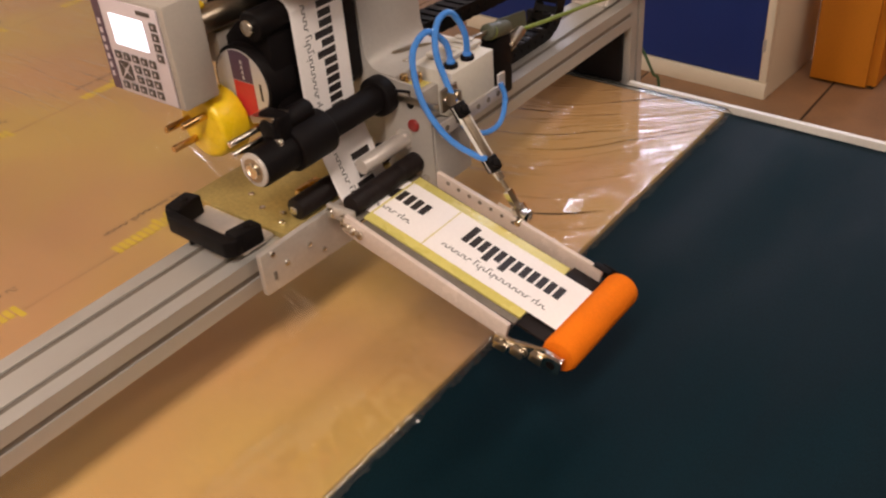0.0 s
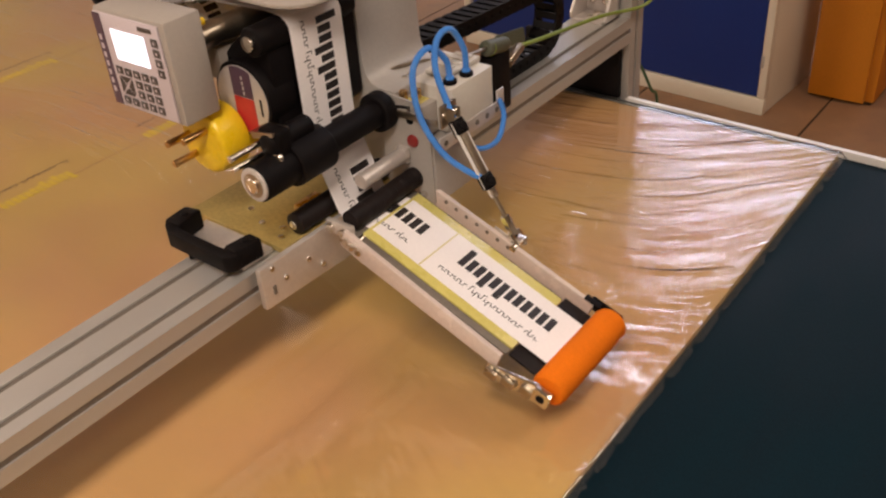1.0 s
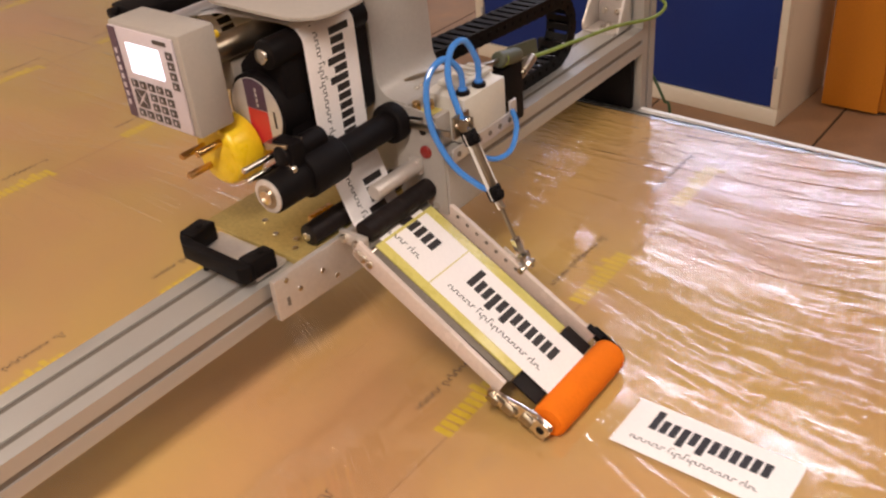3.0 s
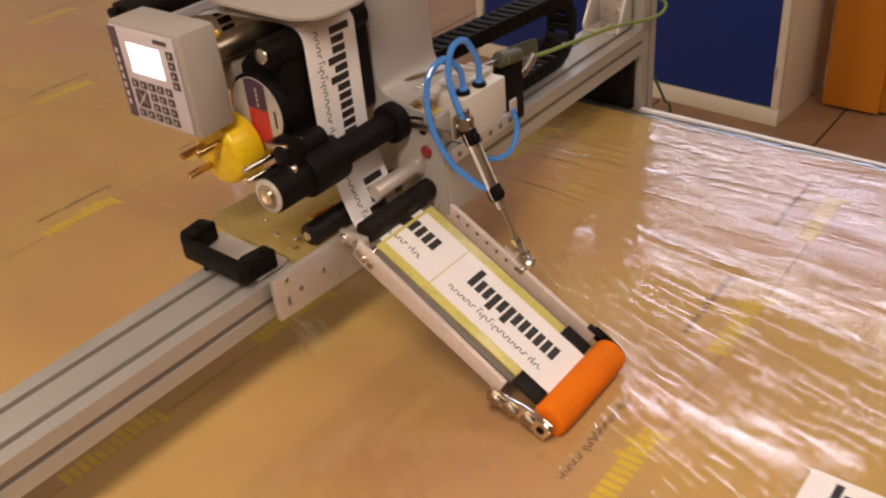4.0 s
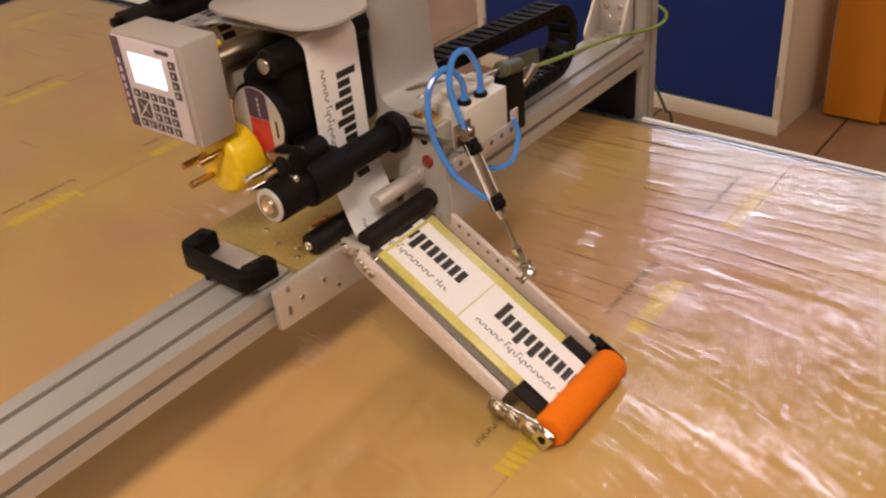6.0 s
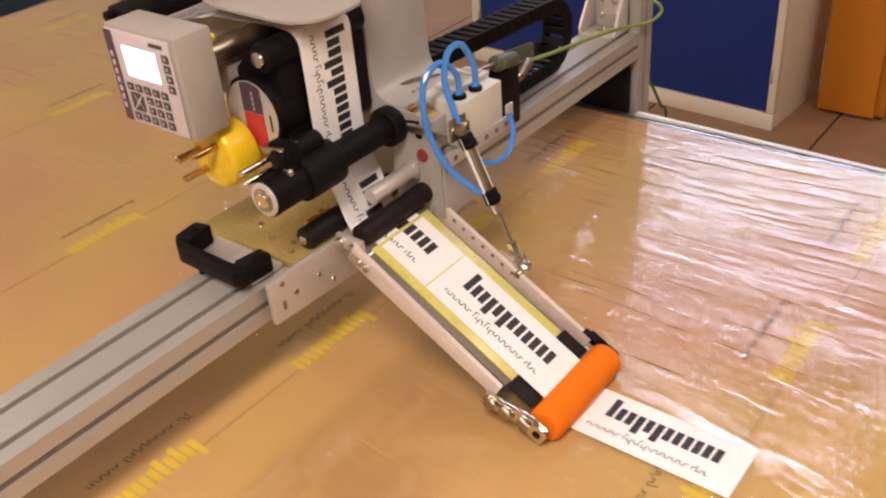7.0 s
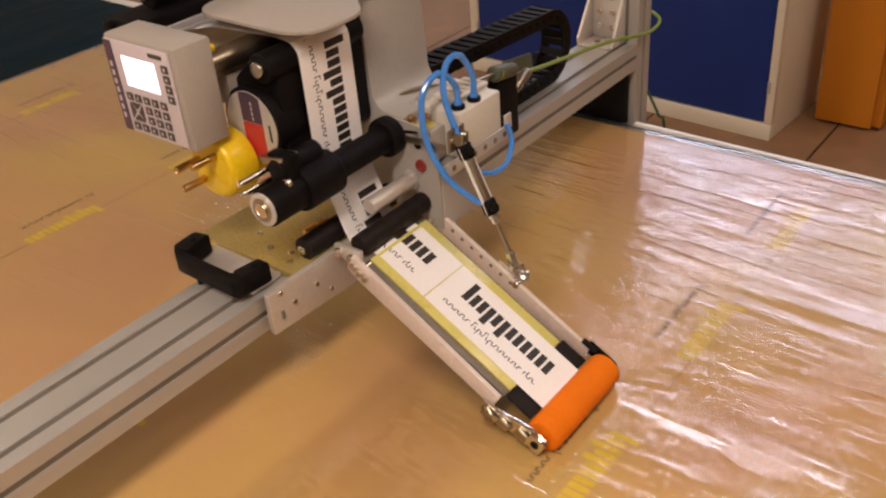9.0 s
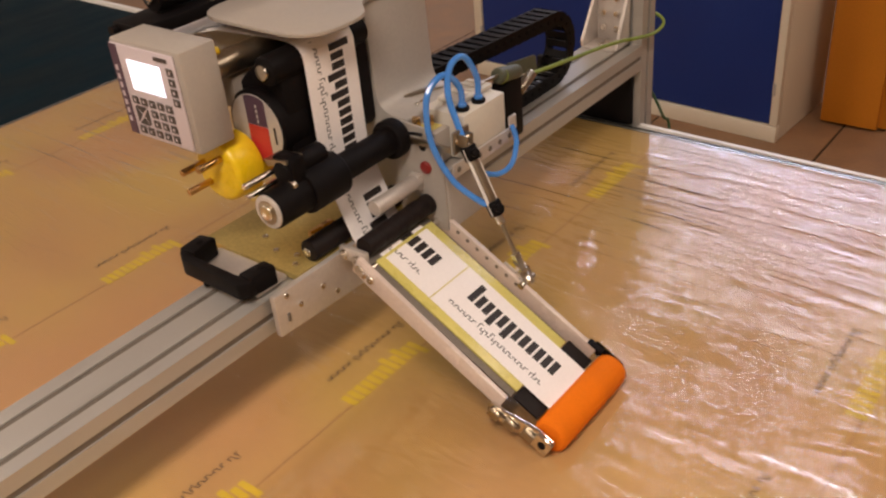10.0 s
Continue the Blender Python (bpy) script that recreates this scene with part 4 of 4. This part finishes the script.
CYL_DIR = (Vector((CLEVIS.x, CYL_Y, CLEVIS.z)) - CYL_TOP).normalized()
cylinder = thing("pneumatic_cylinder", CYL_TOP, "slim bright steel pneumatic cylinder with black fittings", "pneumatic cylinder")


def build_cylinder():
    at = lambda d: CYL_TOP + CYL_DIR * d
    part("barrel", rod(at(0.006), at(0.098), 0.0058, n=24, bevel=0.001), SHAFT, cylinder, "slim steel barrel")
    for dy in (-0.0078, 0.0078):
        part("tie_rod", rod(at(0.010) + Vector((0, dy, 0)), at(0.096) + Vector((0, dy, 0)), 0.0019, n=10), RAIL_WHITE, cylinder, "thin bright tie rod")
    part("end_cap", rod(at(0.098), at(0.110), 0.0062, n=20, bevel=0.001), STEEL, cylinder)
    part("rear_eye", rod(at(0) + Vector((0, -0.005, 0)), at(0) + Vector((0, 0.005, 0)), 0.006, n=16, bevel=0.001), STEEL, cylinder)
    out = Vector((0.5, -0.25, 0.3)).normalized()
    for d in (0.018, 0.090):
        f = part("fitting", rod(at(d) - CYL_DIR * 0.010, at(d) + CYL_DIR * 0.008, 0.0096, n=18, bevel=0.002), BLACK, cylinder, "black air fitting")
        part("fitting_knob", rod(at(d) + out * 0.006, at(d) + out * 0.017, 0.005, n=12, bevel=0.001), BLACK, f)
    rd = part("piston_rod", rod(at(0.080), at(0.170), 0.0026, n=14), SHAFT, cylinder, "thin piston rod", pivot=CYL_TOP)
    ck = part("clevis", rod(at(0.150), at(0.176), 0.0066, n=6, bevel=0.0008), STEEL, cylinder, "steel rod end", pivot=CYL_TOP)
    for y in (-0.007, 0.007):
        p0, p1 = at(0.172) + Vector((0, y, 0)), at(0.194) + Vector((0, y, 0))
        part("clevis_fork", rod(p0, p1, 0.0048, n=8, bevel=0.001), STEEL, ck)
    part("clevis_pin", rod(at(0.188) + Vector((0, -0.015, 0)), at(0.188) + Vector((0, 0.013, 0)), 0.0046, n=12, bevel=0.0006), STEEL, ck)
    return rd, ck


piston_rod, clevis = build_cylinder()
mount = thing("cylinder_bracket", CYL_TOP + Vector((-0.01, 0, 0.0)), "small steel cylinder bracket screwed to the valve plate", "bracket")
part("bracket_plate", box(-0.6160, -0.6125, 0.748, 0.778, 0.246, 0.274, 0.001), SHAFT, mount)
for y in (0.7555, 0.7665):
    part("bracket_ear", box(-0.6122, -0.600, y, y + 0.0022, 0.254, 0.270, 0.0006), SHAFT, mount)
screw("screw", (-0.6125, 0.7525, 0.262), (1, 0, 0), mount, 0.003, 0.002)
part("bracket_stay", box(-0.6835, -0.616, 0.7425, 0.7460, 0.250, 0.258, 0.001), SHAFT, mount)

# ---- label web ----
LAB_LEN, LAB_PITCH = 0.1863, 0.1882
FEEDS = (1.53, 5.784)          # when a label starts to leave
REST_A = 0.2795                # where the leading label waits on the arm
SWING = [(0, 15.1), (0.5, 15.0), (0.6, 14.3), (0.7, 13.2), (0.8, 11.8), (0.9, 10.2), (1.0, 8.5), (1.1, 6.6), (1.2, 4.6), (1.3, 2.7), (1.4, 1.2), (1.5, 0.3), (1.6, 0.0), (10.0, 0.0)]


def swing(t):
    for (t0, a0), (t1, a1) in zip(SWING, SWING[1:]):
        if t <= t1:
            return a0 + (a1 - a0) * (t - t0) / (t1 - t0)
    return 0.0


def arm_pose(t):
    return Matrix.Translation(PIVOT) @ Matrix.Rotation(radians(-swing(t)), 4, "Y")


def web_path(t):
    """The web's way in (x, z), from the rear bar to the contact under the roller and on along the pack; and the length up to the waiting edge."""
    turn = arm_pose(t) @ Matrix.Translation(-PIVOT)
    upper = []
    for k in range(73):               # wound on the spool
        a = radians(20 - 15 * (72 - k))
        upper.append((-0.950 + (0.0400 + 0.00001 * k) * math.sin(a), 0.340 + (0.0400 + 0.00001 * k) * math.cos(a)))
    upper += [(-0.860, 0.3960), (-0.760, 0.4000)]
    upper += [(-0.742 + 0.0182 * math.sin(a), 0.380 + 0.0182 * math.cos(a)) for a in (radians(d) for d in (5, 25, 45, 65, 85))]
    upper += [(-0.7235, 0.270), (-0.7228, 0.246), (-0.7185, 0.2335), (-0.7130, 0.2220), (-0.6905, 0.1660), (-0.6830, 0.1570)]
    a_pts = [ARM_M @ Vector((a, 0, 0.0)) for a in (0.020, 0.10, 0.18, 0.26, REST_A)]
    a_pts = [turn @ p for p in a_pts]
    pts = upper + [(p.x, p.z) for p in a_pts]
    rest = sum(math.dist(a, b) for a, b in zip(pts, pts[1:]))
    pts += [(ROLL_C.x - 0.0125, 0.0060), (ROLL_C.x - 0.002, 0.0013), (ROLL_C.x + 4.0, 0.0013)]
    return pts, rest


def along(pts, s):
    for a, b in zip(pts, pts[1:]):
        d = math.dist(a, b)
        if s <= d or b is pts[-1]:
            return Vector((a[0] + (b[0] - a[0]) * s / d, a[1] + (b[1] - a[1]) * s / d))
        s -= d


def advance(k, t):
    """How far label k has gone along the web at time t; the ones that have left go on with the pack."""
    total = 0.0
    for i, t0 in enumerate(FEEDS):
        run = max(0.0, (t - t0) * SPEED)
        if k == i:
            return total + run
        total += min(run, LAB_PITCH)
    return total


# dark print on a label, seen from above: (start, end, low, high) in metres from the trailing edge and the near edge
def label_bars():
    big, small = [], []
    low, high = 0.0375, 0.0575
    for i in range(12):
        x = 0.0265 + i * 0.0113
        up = 0.0105 if i == 0 else 0
        dn = 0.0085 if i in (3, 5) else 0
        big.append((x, x + 0.0084, low - dn, high + up))
    rnd = random.Random(4)
    for k in range(32):
        if k in (9, 27):
            continue
        x = 0.016 + k * 0.0044
        h = 0.0092 if k in (10, 14, 29) else 0.0044 + 0.0010 * rnd.random()
        foot = 0.0150 - (0.0042 if k in (12, 16) else 0)
        top = foot + h + (0.0042 if k in (12, 16) else 0)
        small.append((x, x + 0.0011, foot, top))
        e = foot if k % 2 else top - 0.0010
        small.append((x, x + 0.0046, e, e + 0.0010))
    return big, small


STRIPS = 14
BIG, SMALL = label_bars()


def cut_rects(rects, a, b):
    return [(max(x0, a), min(x1, b), y0, y1) for x0, x1, y0, y1 in rects if min(x1, b) - max(x0, a) > 1e-5]


def sheet(rects, z0, z1):
    verts, faces = [], []
    for x0, x1, y0, y1 in rects:
        i = len(verts)
        verts += [(x, y, z) for z in (z0, z1) for x, y in ((x0, y0), (x1, y0), (x1, y1), (x0, y1))]
        faces += [(i + 3, i + 2, i + 1, i), (i + 4, i + 5, i + 6, i + 7)] + [(i + j, i + (j + 1) % 4, i + 4 + (j + 1) % 4, i + 4 + j) for j in range(4)]
    return verts, faces


def strip_meshes():
    out = []
    w = LAB_LEN / STRIPS
    for i in range(STRIPS):
        a, b = i * w, (i + 1) * w
        mid = (a + b) / 2
        paper = bpy.data.meshes.new("paper_strip")
        v, f = sheet([(a - 0.0002, b + 0.0002, 0, WY1 - WY0)], 0.0, 0.0003)
        paper.from_pydata([(x - mid, y - (WY1 - WY0) / 2, z) for x, y, z in v], [], f)
        paper.materials.append(PAPER)
        ink = None
        r = cut_rects(BIG, a, b) + cut_rects(SMALL, a, b)
        if r:
            ink = bpy.data.meshes.new("print")
            v, f = sheet(r, 0.0003, 0.00042)
            ink.from_pydata([(x - mid, y - (WY1 - WY0) / 2, z) for x, y, z in v], [], f)
            ink.materials.append(INK)
        out.append((mid, paper, ink))
    return out


STRIP_MESHES = strip_meshes()
LABELS = []


def build_label(k):
    t = thing("printed_label", (0, 0, 0), "white label with black printed bars" + (", stuck on the film" if k < 2 else ", riding on the yellow liner"), "label", "printed labels")
    strips = []
    for mid, paper, ink in STRIP_MESHES:
        ob = new("paper_strip", paper)
        ob.parent = t
        if ink:
            o2 = new("print", ink)
            o2.parent = ob
        strips.append((mid, ob))
    LABELS.append((k, strips))


for k in range(7):
    build_label(k)


def build_liner():
    """The yellow carrier: one piece over the fixed rollers, one on the arm."""
    def ribbon(pts, y0, y1, thick, drop):
        bm = bmesh.new()
        rows = []
        for i, p in enumerate(pts):
            a, b = Vector(pts[max(i - 1, 0)]), Vector(pts[min(i + 1, len(pts) - 1)])
            d = (b - a).normalized()
            nrm = Vector((-d.y, d.x))
            lo, hi = Vector(p) + nrm * (-drop - thick), Vector(p) + nrm * (-drop)
            rows.append([bm.verts.new((q.x, y, q.y)) for q in (lo, hi) for y in (y0, y1)])
        for r, s in zip(rows, rows[1:]):
            for i, j in ((0, 1), (1, 3), (3, 2), (2, 0)):
                bm.faces.new((r[i], r[j], s[j], s[i]))
        bm.faces.new([rows[0][i] for i in (0, 1, 3, 2)]), bm.faces.new([rows[-1][i] for i in (2, 3, 1, 0)])
        return bm
    pts, _ = web_path(10)
    liner = thing("liner_web", (-0.72, WYC, 0.30), "yellow glassine liner running over the rollers", "liner")
    part("liner_strip", ribbon(pts[72:86], WY0 - 0.002, WY1 + 0.002, 0.0002, 0.0004), PAPER, liner, "pale liner strip")
    part("arm_liner", on_arm(box(0.018, 0.2365, 0.6310, 0.7335, -0.0032, -0.0006, 0.0003)), LINER, arm, "yellow liner strip on the arm")


build_liner()

# ---- floor slabs ----
def build_slabs():
    sx, sy = 0.62, 1.175
    me = smooth_mesh(box(-sx / 2 + 0.004, sx / 2 - 0.004, -sy / 2 + 0.004, sy / 2 - 0.004, -0.004, 0.0, 0.002, seg=1), "slab", FLOOR_M, (0, 0, 0))
    for i in range(16):
        for j in range(8):
            ob = new("slab", me)
            ob.parent = floor
            ob.location = Vector((RX0 + 0.003 + (i + 0.5) * sx, RY0 + (j + 0.5) * sy, FLOOR_Z)) - ORIGIN[floor]


build_slabs()


# ---- what moves ----
def times(step, t0=0.0, t1=10.0):
    n = round((t1 - t0) / step)
    return [t0 + (t1 - t0) * i / n for i in range(n + 1)]


def move_cylinder():
    rest_len = (Vector((CLEVIS.x, CYL_Y, CLEVIS.z)) - CYL_TOP).length
    rows, slide = [], []
    for t, _ in SWING:
        p = arm_pose(t) @ Matrix.Translation(-PIVOT) @ CLEVIS
        d = p - CYL_TOP
        ang = math.atan2(d.x, -d.z) - math.atan2(CYL_DIR.x, -CYL_DIR.z)
        rows.append((t, Matrix.Translation(CYL_TOP) @ Matrix.Rotation(-ang, 4, "Y")))
        slide.append((t, Matrix.Translation(CYL_DIR * (Vector((d.x, 0, d.z)).length - rest_len))))
    walk(cylinder, rows)
    walk(piston_rod, slide)
    walk(clevis, slide)
    for tube, share in ((tube_a, 0.9), (tube_b, 0.25)):
        at = ORIGIN[tube]
        out = []
        for t, m in rows:
            q = m.to_quaternion()
            out.append((t, Matrix.Translation(at) @ Matrix.Rotation(q.to_euler().y * share, 4, "Y")))
        walk(tube, out)


def move_labels():
    w = LAB_LEN / STRIPS
    for k, strips in LABELS:
        marks = sorted(set(round(t, 2) for t in [0.0, 10.0] + [t for t, _ in SWING]
                           + [x for t0 in FEEDS for x in times(0.05, t0 - 0.03, t0 + 1.07)] + (times(0.1, FEEDS[k], 10.0) if k < 2 else [])))
        rows = {id(ob): [] for _, ob in strips}
        for t in marks:
            pts, rest = web_path(t)
            lead = rest + advance(k, t) - k * LAB_PITCH
            for mid, ob in strips:
                s = lead - (LAB_LEN - mid)
                p, q = along(pts, s - w / 2), along(pts, s + w / 2)
                ang = math.atan2(q.y - p.y, q.x - p.x)
                c = (p + q) / 2
                rows[id(ob)].append((t, pose(c.x, WYC, c.y, 0, math.degrees(-ang), 0)))
        for _, ob in strips:
            walk(ob, rows[id(ob)])


def motions():
    walk(pack, [(t, pose(LEAD0 + SPEED * t, 0.6, BELT_Z)) for t in times(0.1)])
    walk(arm, [(t, arm_pose(t)) for t, _ in SWING])
    base = ROLL_C - PIVOT
    walk(orange, [(t, Matrix.Translation(base) @ Matrix.Rotation(max(0.0, t - 1.5) * SPEED / ROLL_R, 4, "Y")) for t in times(0.1)])
    move_cylinder()
    move_labels()


motions()
